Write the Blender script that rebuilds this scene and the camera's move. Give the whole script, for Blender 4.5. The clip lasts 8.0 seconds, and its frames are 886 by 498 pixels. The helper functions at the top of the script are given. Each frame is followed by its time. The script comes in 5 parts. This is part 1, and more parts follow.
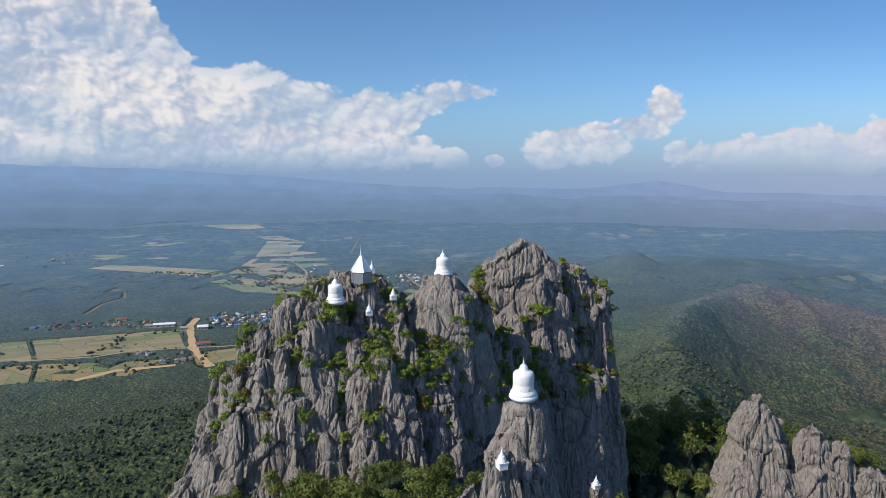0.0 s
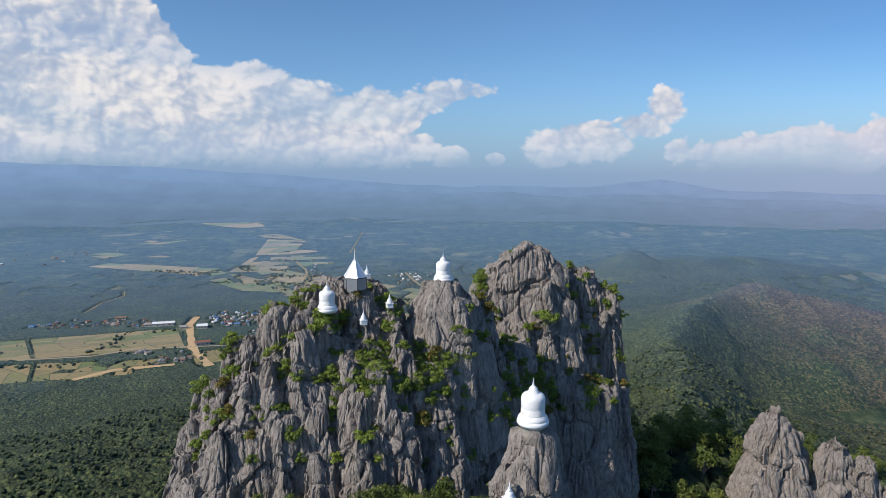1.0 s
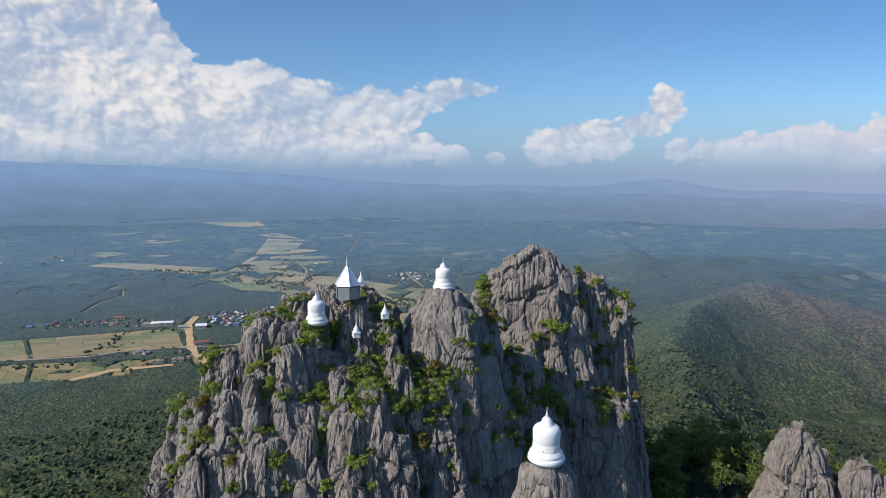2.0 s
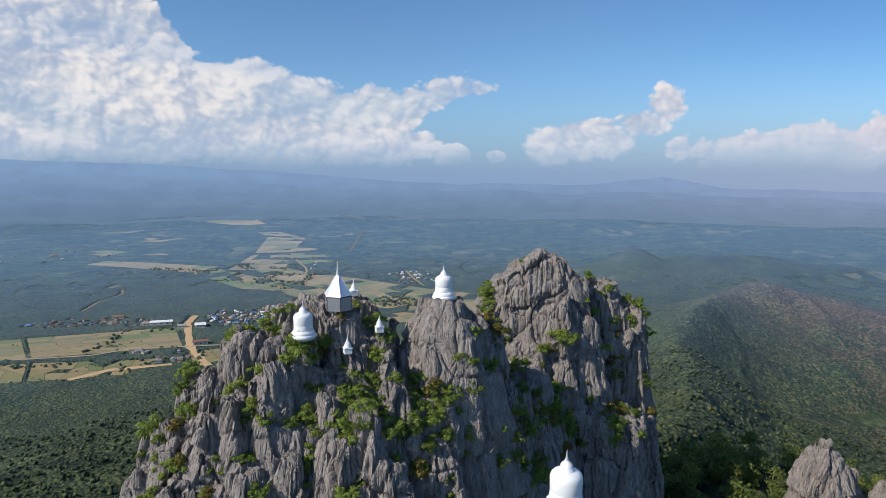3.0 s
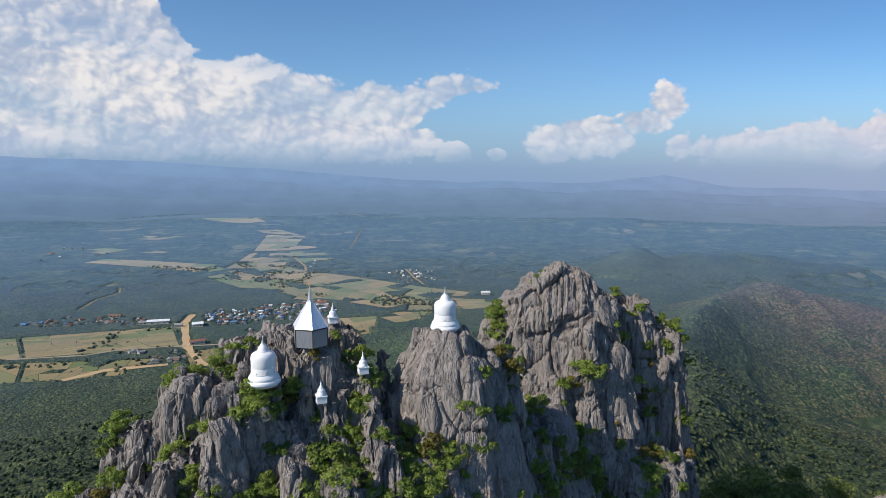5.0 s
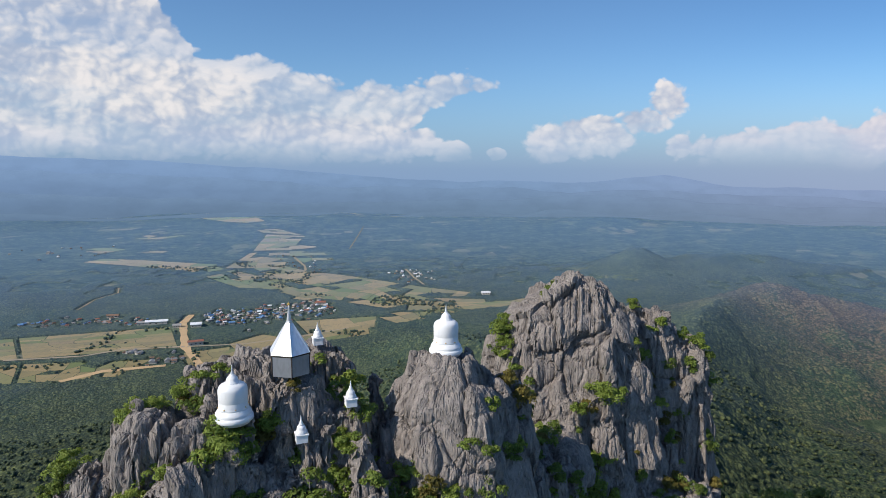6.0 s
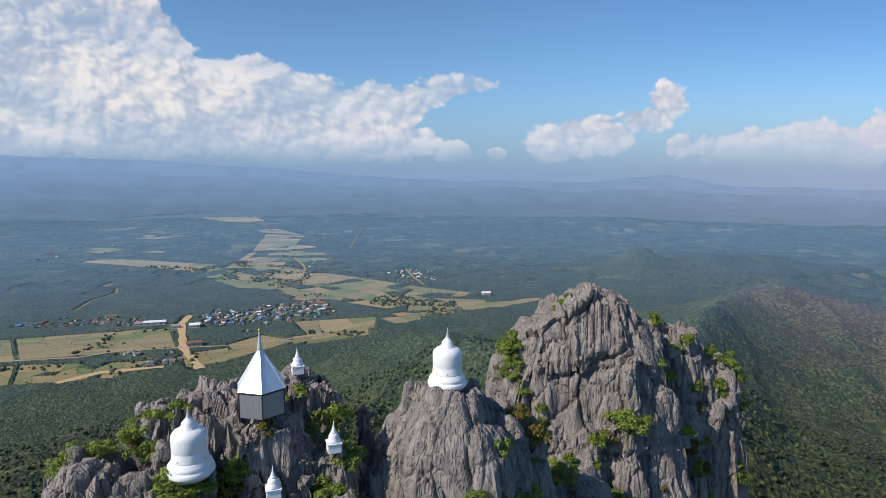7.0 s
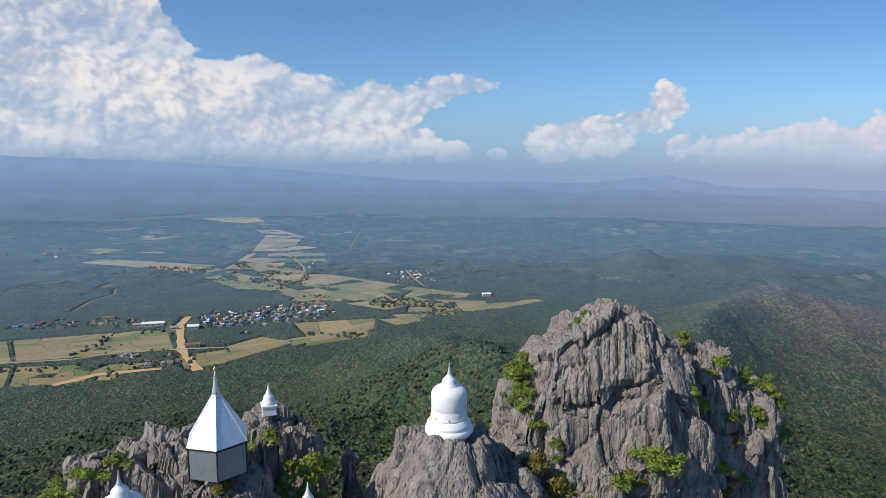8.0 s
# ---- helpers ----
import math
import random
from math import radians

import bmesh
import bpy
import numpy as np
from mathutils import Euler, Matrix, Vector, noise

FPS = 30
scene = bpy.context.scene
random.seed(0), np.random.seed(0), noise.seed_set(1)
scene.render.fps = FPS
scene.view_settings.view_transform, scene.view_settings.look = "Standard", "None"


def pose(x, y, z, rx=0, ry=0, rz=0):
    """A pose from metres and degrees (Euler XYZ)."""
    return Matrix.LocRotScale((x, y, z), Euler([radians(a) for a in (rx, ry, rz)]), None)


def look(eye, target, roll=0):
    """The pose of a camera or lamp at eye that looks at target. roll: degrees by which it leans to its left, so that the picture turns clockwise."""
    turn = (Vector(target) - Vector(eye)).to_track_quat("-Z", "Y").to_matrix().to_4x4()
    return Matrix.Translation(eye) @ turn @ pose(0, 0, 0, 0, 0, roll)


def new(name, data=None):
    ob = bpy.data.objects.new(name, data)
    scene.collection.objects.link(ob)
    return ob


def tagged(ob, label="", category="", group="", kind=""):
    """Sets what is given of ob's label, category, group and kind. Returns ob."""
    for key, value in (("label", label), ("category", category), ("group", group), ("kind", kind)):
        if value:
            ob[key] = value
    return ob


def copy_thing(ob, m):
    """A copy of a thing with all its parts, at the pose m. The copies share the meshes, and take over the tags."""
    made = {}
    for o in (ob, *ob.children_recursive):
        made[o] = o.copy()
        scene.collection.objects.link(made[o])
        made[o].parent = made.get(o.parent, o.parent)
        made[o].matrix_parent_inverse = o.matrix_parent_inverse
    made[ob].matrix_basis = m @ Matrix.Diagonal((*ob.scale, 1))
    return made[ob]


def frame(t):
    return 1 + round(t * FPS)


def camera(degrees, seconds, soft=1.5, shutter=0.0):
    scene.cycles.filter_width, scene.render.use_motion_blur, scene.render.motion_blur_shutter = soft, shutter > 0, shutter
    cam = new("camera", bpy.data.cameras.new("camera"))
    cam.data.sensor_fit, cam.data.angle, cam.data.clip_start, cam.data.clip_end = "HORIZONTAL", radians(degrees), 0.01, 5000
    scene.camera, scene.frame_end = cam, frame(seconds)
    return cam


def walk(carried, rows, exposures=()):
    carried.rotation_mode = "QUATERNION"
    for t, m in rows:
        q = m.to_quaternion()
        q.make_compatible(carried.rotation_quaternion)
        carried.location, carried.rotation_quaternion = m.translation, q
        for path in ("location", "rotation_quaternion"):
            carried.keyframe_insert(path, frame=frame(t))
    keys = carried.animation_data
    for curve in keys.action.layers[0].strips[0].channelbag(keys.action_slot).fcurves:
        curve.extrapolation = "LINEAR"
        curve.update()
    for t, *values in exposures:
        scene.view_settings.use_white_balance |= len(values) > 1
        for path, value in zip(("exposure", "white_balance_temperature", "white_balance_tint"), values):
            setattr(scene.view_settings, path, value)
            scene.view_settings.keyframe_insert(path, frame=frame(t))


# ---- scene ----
cam = camera(72.0, 8.0, 0.45)
METRES, EYE, TILT, LEAN, TURN = 53.0, 330.0, -6.8, 0.0, 0.0
ROWS = [
    (0.0, 0.0, 0.0, 0.0, 0.0, 0.0, -0.0),
    (0.5, 0.0007, 0.0535, 0.0077, 0.04, -0.1, -0.03),
    (1.0, 0.0012, 0.1092, 0.0155, 0.07, -0.18, -0.05),
    (1.5, 0.0014, 0.1663, 0.0236, 0.08, -0.22, -0.07),
    (3.0, 0.0012, 0.3469, 0.0499, 0.16, -0.46, -0.11),
    (3.5, 0.0006, 0.4098, 0.0586, 0.17, -0.55, -0.14),
    (4.0, 0.0002, 0.4731, 0.0676, 0.18, -0.62, -0.17),
    (4.5, -0.0004, 0.5369, 0.0767, 0.19, -0.67, -0.19),
    (6.0, -0.0027, 0.7294, 0.105, 0.19, -0.76, -0.22),
    (6.5, -0.0035, 0.7945, 0.1142, 0.2, -0.79, -0.23),
    (7.0, -0.0043, 0.8592, 0.1238, 0.2, -0.8, -0.23),
    (7.5, -0.005, 0.9245, 0.1326, 0.2, -0.78, -0.25),
    (8.0, -0.0057, 0.9899, 0.1412, 0.21, -0.74, -0.26),
]
walk(cam, [(t, pose(0, 0, EYE, TILT, LEAN, TURN) @ pose(METRES * x, METRES * y * 1.196, METRES * z, 90 + pitch * 0.84, roll, yaw * 0.84)) for t, x, y, z, yaw, pitch, roll in ROWS])

# ---------------------------------------------------------------- light
SUN_EL, SUN_AZ = 38.0, 240.0          # azimuth clockwise from +Y: the sun stands to the left, a little behind the start
SUN_DIR = Vector((math.sin(radians(SUN_AZ)) * math.cos(radians(SUN_EL)), math.cos(radians(SUN_AZ)) * math.cos(radians(SUN_EL)), math.sin(radians(SUN_EL))))
sun = new("sun", bpy.data.lights.new("sun", "SUN"))
sun.data.energy, sun.data.angle, sun.data.color = 4.5, radians(0.6), (1.0, 0.915, 0.79)
sun.matrix_world = look(SUN_DIR * 900, (0, 0, 0))


# weight of the sheen lobe that paints distance haze onto the land
HAZE_SHEEN = 0.84


class Nodes:
    """Small helper to write node trees as expressions."""

    def __init__(self, tree):
        self.tree = tree
        tree.nodes.clear()

    def node(self, kind, **props):
        n = self.tree.nodes.new(kind)
        if "operation" in props:
            n.operation = props["operation"]
        if "interpolation_type" in props:
            n.interpolation_type = props["interpolation_type"]
        if "data_type" in props:
            n.data_type, n.blend_type = props["data_type"], props["blend_type"]
        if "noise_type" in props:
            n.noise_type = props["noise_type"]
        if "feature" in props:
            n.feature = props["feature"]
        if "attribute_name" in props:
            n.attribute_name = props["attribute_name"]
        return n

    def put(self, socket, value):
        if isinstance(value, bpy.types.NodeSocket):
            self.tree.links.new(value, socket)
        else:
            socket.default_value = value

    def math(self, op, a, b=0.0, c=0.0):
        n = self.node("ShaderNodeMath", operation=op)
        for s, v in zip(n.inputs, (a, b, c)):
            self.put(s, v)
        return n.outputs[0]

    def smooth(self, x, a, b):
        n = self.node("ShaderNodeMapRange", interpolation_type="SMOOTHSTEP")
        self.put(n.inputs[0], x)
        n.inputs[1].default_value, n.inputs[2].default_value = a, b
        return n.outputs[0]

    def mix(self, f, a, b, blend="MIX"):
        n = self.node("ShaderNodeMix", data_type="RGBA", blend_type=blend)
        self.put(n.inputs[0], f)
        for s, v in ((n.inputs[6], a), (n.inputs[7], b)):
            self.put(s, v if isinstance(v, bpy.types.NodeSocket) else (*v, 1.0))
        return n.outputs[2]

    def xyz(self, x, y, z):
        n = self.node("ShaderNodeCombineXYZ")
        for s, v in zip(n.inputs, (x, y, z)):
            self.put(s, v)
        return n.outputs[0]

    def mapping(self, vec, scale=(1, 1, 1), loc=(0, 0, 0), rot=(0, 0, 0)):
        n = self.node("ShaderNodeMapping")
        self.put(n.inputs[0], vec)
        n.inputs[1].default_value, n.inputs[2].default_value, n.inputs[3].default_value = loc, rot, scale
        return n.outputs[0]

    def noise(self, vec, scale, detail=4.0, rough=0.55, distort=0.0, kind="FBM"):
        n = self.node("ShaderNodeTexNoise", noise_type=kind)
        self.put(n.inputs["Vector"], vec)
        n.inputs["Scale"].default_value, n.inputs["Detail"].default_value = scale, detail
        n.inputs["Roughness"].default_value, n.inputs["Distortion"].default_value = rough, distort
        return n.outputs[0]

    def voronoi(self, vec, scale, feature="F1", out=0):
        n = self.node("ShaderNodeTexVoronoi", feature=feature)
        self.put(n.inputs["Vector"], vec)
        n.inputs["Scale"].default_value = scale
        return n.outputs[out]

    def ramp(self, f, stops, interp="LINEAR"):
        n = self.node("ShaderNodeValToRGB")
        n.color_ramp.interpolation = interp
        e = n.color_ramp.elements
        while len(e) < len(stops):
            e.new(0.5)
        for el, (p, c) in zip(e, stops):
            el.position = p
            el.color = (*c, 1.0) if isinstance(c, tuple) else (c, c, c, 1.0)
        self.put(n.inputs[0], f)
        return n.outputs[0]

    def bump(self, height, strength, distance, normal=None):
        n = self.node("ShaderNodeBump")
        n.inputs["Strength"].default_value, n.inputs["Distance"].default_value = strength, distance
        self.put(n.inputs["Height"], height)
        if normal is not None:
            self.put(n.inputs["Normal"], normal)
        return n.outputs[0]


def build_world():
    world = bpy.data.worlds.new("sky")
    scene.world = world
    world.use_nodes = True
    n = Nodes(world.node_tree)
    sky = n.node("ShaderNodeTexSky")
    sky.sky_type, sky.sun_disc = "NISHITA", False
    sky.sun_elevation, sky.sun_rotation = radians(SUN_EL), radians(SUN_AZ)
    sky.altitude, sky.air_density, sky.dust_density, sky.ozone_density = 700.0, 1.0, 1.2, 1.6
    direction = n.node("ShaderNodeTexCoord").outputs["Generated"]
    sep = n.node("ShaderNodeSeparateXYZ")
    n.put(sep.inputs[0], direction)
    x, y, z = sep.outputs
    ahead = n.math("MAXIMUM", n.math("ABSOLUTE", y), 0.05)
    u, v = n.math("DIVIDE", x, ahead), n.math("DIVIDE", z, ahead)
    # blue sky, paler towards the horizon
    base = n.mix(1.0, sky.outputs[0], (0.075, 0.104, 0.130), "MULTIPLY")
    base = n.mix(n.math("MULTIPLY", n.smooth(u, 0.1, 0.75), n.smooth(v, 0.05, 0.28)), base, n.mix(1.0, base, (0.78, 0.86, 0.92), "MULTIPLY"))
    haze = n.math("POWER", n.smooth(v, 0.21, -0.03), 1.5)
    base = n.mix(n.math("MULTIPLY", haze, 0.80), base, n.mix(n.smooth(u, 0.05, 0.7), (0.245, 0.368, 0.612), (0.318, 0.392, 0.605)))
    # heights of the cloud bank's top and underside along the view, as tangents of the elevation
    f = n.math("MULTIPLY_ADD", u, 0.625, 0.5)
    tops = n.ramp(f, [(0.0, 0.42), (0.17, 0.325), (0.205, 0.275), (0.232, 0.232), (0.250, 0.188), (0.305, 0.176), (0.345, 0.166), (0.392, 0.149), (0.45, 0.138), (0.484, 0.150), (0.525, 0.147), (0.553, 0.137), (0.566, 0.10), (0.60, 0.0)])
    under = n.ramp(f, [(0.0, 0.005), (0.40, 0.012), (0.461, 0.048), (0.490, 0.082), (0.519, 0.106), (0.557, 0.124)])
    p = n.xyz(u, n.math("MULTIPLY", v, 1.3), 3.7)
    drift = n.node("ShaderNodeTexNoise")
    n.put(drift.inputs["Vector"], p)
    drift.inputs["Scale"].default_value, drift.inputs["Detail"].default_value = 14.0, 9.0
    swirl = n.node("ShaderNodeVectorMath", operation="MULTIPLY_ADD")
    n.put(swirl.inputs[0], drift.outputs[1])
    swirl.inputs[1].default_value = (0.050, 0.050, 0.050)
    n.put(swirl.inputs[2], p)

    def heads(shift):
        """Rounded cauliflower heads of four sizes."""
        q = n.mapping(swirl.outputs[0], loc=shift)
        h = 1.0
        for scale, share, off in ((6.0, 0.36, 0.0), (13.0, 0.28, 4.1), (30.0, 0.21, 8.3), (68.0, 0.15, 2.7)):
            h = n.math("SUBTRACT", h, n.math("MULTIPLY", n.voronoi(n.mapping(q, loc=(off, off * 0.7, off)), scale), share))
        return h

    h = heads((0, 0, 0))
    puffs = n.noise(p, 4.2, 8.0, 0.53, 0.2)
    bank = n.math("MINIMUM", n.math("SUBTRACT", tops, v), n.math("MULTIPLY", n.math("SUBTRACT", v, under), 1.1))
    heap = -1.0
    for cu, cv, ru, rv in ((0.356, 0.110, 0.040, 0.036), (0.322, 0.078, 0.050, 0.030), (0.240, 0.055, 0.075, 0.034), (0.178, 0.043, 0.050, 0.030), (0.382, 0.038, 0.032, 0.022),
                           (0.480, 0.036, 0.135, 0.034), (0.571, 0.048, 0.065, 0.030), (0.645, 0.036, 0.075, 0.034), (0.712, 0.050, 0.055, 0.036),
                           (-0.220, 0.052, 0.045, 0.034), (-0.090, 0.040, 0.060, 0.028), (-0.046, 0.046, 0.045, 0.026), (0.014, 0.030, 0.034, 0.018), (-0.140, 0.030, 0.050, 0.020), (0.085, 0.026, 0.016, 0.010)):
        du, dv = n.math("MULTIPLY", n.math("SUBTRACT", u, cu), 1 / ru), n.math("MULTIPLY", n.math("SUBTRACT", v, cv), 1 / rv)
        r = n.math("SQRT", n.math("ADD", n.math("MULTIPLY", du, du), n.math("MULTIPLY", dv, dv)))
        heap = n.math("MAXIMUM", heap, n.math("MULTIPLY", n.math("SUBTRACT", 1.0, r), 0.046))
    edge = n.math("MAXIMUM", bank, heap)
    edge = n.math("ADD", edge, n.math("MULTIPLY", n.math("SUBTRACT", h, 0.47), 0.085))
    edge = n.math("ADD", edge, n.math("MULTIPLY", n.math("SUBTRACT", puffs, 0.5), 0.05))
    cover = n.smooth(edge, -0.002, 0.009)
    veil = n.smooth(n.math("MULTIPLY_ADD", n.math("SUBTRACT", puffs, 0.5), 0.05, v), 0.0, 0.055)
    cover = n.math("MULTIPLY", cover, veil)
    # thin places in the cloud bank
    thin = n.smooth(n.noise(n.mapping(p, scale=(0.7, 1.5, 1), loc=(1, 7, 0)), 6.0, 6.0, 0.6), 0.36, 0.56)
    cover = n.math("MULTIPLY", cover, n.math("MULTIPLY_ADD", thin, 0.30, 0.70))
    # sunlit shoulders and grey undersides, from the slope of the heads towards the sun
    slope = n.math("ADD", n.math("SUBTRACT", h, heads((-0.009, 0.012, 0.0))), n.math("MULTIPLY", n.math("SUBTRACT", h, heads((-0.04, 0.055, 0.0))), 0.6))
    lit = n.smooth(n.math("MULTIPLY_ADD", n.smooth(edge, 0.10, 0.0), 0.05, slope), -0.27, 0.25)
    tone = n.ramp(lit, [(0.0, (0.41, 0.48, 0.62)), (0.3, (0.52, 0.565, 0.67)), (0.6, (0.65, 0.665, 0.72)), (0.85, (0.78, 0.76, 0.77)), (1.0, (0.88, 0.835, 0.82))])
    warm = n.mix(n.math("MULTIPLY", n.smooth(u, 0.25, 0.6), 0.5), tone, (0.74, 0.66, 0.73))
    far = n.mix(n.math("MULTIPLY", n.smooth(v, 0.11, 0.01), 0.50), warm, (0.44, 0.55, 0.76))
    front = n.smooth(y, 0.05, 0.35)
    colour = n.mix(n.math("MULTIPLY", n.math("MULTIPLY", cover, front), 0.94), base, far)
    bg = n.node("ShaderNodeBackground")
    n.put(bg.inputs[0], colour)
    out = n.node("ShaderNodeOutputWorld")
    n.put(out.inputs[0], bg.outputs[0])


build_world()

# ---------------------------------------------------------------- materials


def material(name):
    m = bpy.data.materials.new(name)
    m.use_nodes = True
    n = Nodes(m.node_tree)
    bsdf = n.node("ShaderNodeBsdfPrincipled")
    out = n.node("ShaderNodeOutputMaterial")
    n.put(out.inputs[0], bsdf.outputs[0])
    return m, n, bsdf


def set_bsdf(n, bsdf, colour=None, rough=0.8, metal=0.0, normal=None, spec=0.5):
    if colour is not None:
        n.put(bsdf.inputs["Base Color"], colour if isinstance(colour, bpy.types.NodeSocket) else (*colour, 1.0))
    n.put(bsdf.inputs["Roughness"], rough)
    bsdf.inputs["Metallic"].default_value = metal
    bsdf.inputs["Specular IOR Level"].default_value = spec
    if normal is not None:
        n.put(bsdf.inputs["Normal"], normal)


def add_haze_sheen(n, bsdf, weight, tint=(0.51, 0.695, 1.0), rough=0.25):
    """Distance haze put into the surface: a velvety bluish lobe over level land, brighter where it is seen along its
    surface.
    """
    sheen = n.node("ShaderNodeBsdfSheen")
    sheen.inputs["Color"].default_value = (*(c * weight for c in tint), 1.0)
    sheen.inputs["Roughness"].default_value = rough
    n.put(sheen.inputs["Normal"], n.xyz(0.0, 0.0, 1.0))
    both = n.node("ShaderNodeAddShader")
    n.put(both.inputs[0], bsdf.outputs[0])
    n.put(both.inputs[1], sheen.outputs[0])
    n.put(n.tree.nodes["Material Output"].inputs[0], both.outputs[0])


def world_place(n):
    return n.node("ShaderNodeNewGeometry").outputs["Position"]


def rock_material():
    m, n, b = material("limestone")
    p = world_place(n)
    wobble = n.node("ShaderNodeVectorMath", operation="MULTIPLY_ADD")
    warp = n.node("ShaderNodeTexNoise")
    n.put(warp.inputs["Vector"], p)
    warp.inputs["Scale"].default_value = 0.5
    n.put(wobble.inputs[0], warp.outputs[1])
    wobble.inputs[1].default_value = (0.9, 0.9, 0.9)
    n.put(wobble.inputs[2], p)
    q = wobble.outputs[0]
    big = n.noise(p, 0.13, 4.0, 0.6)
    mid = n.noise(p, 0.8, 6.0, 0.65)
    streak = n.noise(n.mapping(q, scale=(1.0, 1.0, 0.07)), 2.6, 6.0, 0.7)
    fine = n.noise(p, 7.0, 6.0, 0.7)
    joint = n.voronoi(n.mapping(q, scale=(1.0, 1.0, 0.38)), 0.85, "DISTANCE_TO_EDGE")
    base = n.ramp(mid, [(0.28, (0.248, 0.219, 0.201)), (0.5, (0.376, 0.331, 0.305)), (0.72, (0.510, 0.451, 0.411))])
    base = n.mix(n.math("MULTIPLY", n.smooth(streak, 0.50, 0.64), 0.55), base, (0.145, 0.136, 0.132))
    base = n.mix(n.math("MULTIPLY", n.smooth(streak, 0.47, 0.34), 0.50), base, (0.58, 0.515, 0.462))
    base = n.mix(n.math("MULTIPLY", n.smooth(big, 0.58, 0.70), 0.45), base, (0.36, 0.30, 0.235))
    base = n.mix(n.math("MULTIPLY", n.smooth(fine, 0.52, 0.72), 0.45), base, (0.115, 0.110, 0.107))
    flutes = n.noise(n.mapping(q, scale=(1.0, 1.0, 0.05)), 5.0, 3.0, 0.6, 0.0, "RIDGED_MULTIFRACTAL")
    # groove shade and dark weathering painted into the colour along the flute hollows
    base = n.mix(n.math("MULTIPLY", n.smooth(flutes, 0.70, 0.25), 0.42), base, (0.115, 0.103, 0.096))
    normal = n.bump(flutes, 1.0, 0.34)
    normal = n.bump(n.smooth(joint, 0.0, 0.04), 0.8, 0.09, normal)
    normal = n.bump(fine, 1.0, 0.10, normal)
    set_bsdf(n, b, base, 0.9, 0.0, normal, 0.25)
    return m


def leaf_material(name, dark, mid, light, per_island=True):
    m, n, b = material(name)
    info = n.node("ShaderNodeObjectInfo").outputs["Random"]
    geo = n.node("ShaderNodeNewGeometry")
    tone = n.math("MULTIPLY_ADD", info, 0.5, n.math("MULTIPLY", geo.outputs["Random Per Island"], 0.5)) if per_island else info
    patch = n.noise(geo.outputs["Position"], 0.6, 3.0)
    tone = n.math("MULTIPLY_ADD", n.math("SUBTRACT", patch, 0.5), 0.6, tone)
    set_bsdf(n, b, n.ramp(tone, [(0.05, dark), (0.5, mid), (0.95, light)]), 0.62, 0.0, None, 0.3)
    trans = n.node("ShaderNodeBsdfTranslucent")
    n.put(trans.inputs[0], n.ramp(tone, [(0.05, tuple(c * 1.2 for c in dark)), (0.95, tuple(c * 1.3 for c in light))]))
    mixer = n.node("ShaderNodeMixShader")
    mixer.inputs[0].default_value = 0.3
    n.put(mixer.inputs[1], b.outputs[0])
    n.put(mixer.inputs[2], trans.outputs[0])
    n.put(n.tree.nodes["Material Output"].inputs[0], mixer.outputs[0])
    return m


def forest_material():
    m, n, b = material("forest canopy")
    geo = n.node("ShaderNodeNewGeometry")
    p = geo.outputs["Position"]
    patch = n.noise(p, 0.011, 5.0, 0.65)
    dry = n.noise(n.mapping(p, loc=(40, 11, 0)), 0.0042, 4.0, 0.62)
    leaf = n.noise(p, 0.55, 6.0, 0.72)
    place = n.mapping(p, scale=(1, 1, 1.0))
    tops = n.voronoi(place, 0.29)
    own = n.node("ShaderNodeSeparateColor")
    n.put(own.inputs[0], n.voronoi(place, 0.29, "F1", 1))
    isl = own.outputs[0]
    tone = n.math("MULTIPLY_ADD", n.math("SUBTRACT", leaf, 0.5), 1.35, n.math("MULTIPLY_ADD", patch, 0.60, n.math("MULTIPLY", isl, 0.42)))
    # crown shading put into the colour: pale crown centres, shaded gaps between them
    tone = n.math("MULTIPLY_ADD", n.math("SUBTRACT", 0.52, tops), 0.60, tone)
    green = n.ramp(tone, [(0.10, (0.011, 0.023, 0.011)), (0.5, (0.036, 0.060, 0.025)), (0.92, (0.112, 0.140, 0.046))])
    sep = n.node("ShaderNodeSeparateXYZ")
    n.put(sep.inputs[0], p)
    eastern = n.math("MULTIPLY", n.smooth(sep.outputs[0], 360.0, 640.0), n.smooth(sep.outputs[1], 1500.0, 1200.0))
    brown = n.ramp(tone, [(0.15, (0.046, 0.033, 0.021)), (0.55, (0.118, 0.078, 0.044)), (0.9, (0.205, 0.135, 0.076))])
    amount = n.math("MULTIPLY", n.smooth(n.math("MULTIPLY_ADD", isl, 0.22, dry), 0.44, 0.64), n.math("MULTIPLY_ADD", eastern, 0.60, 0.13))
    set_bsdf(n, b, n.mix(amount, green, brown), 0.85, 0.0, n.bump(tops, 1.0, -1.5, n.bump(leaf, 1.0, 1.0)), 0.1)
    add_haze_sheen(n, b, HAZE_SHEEN * 1.15, (0.48, 0.68, 1.06))
    return m


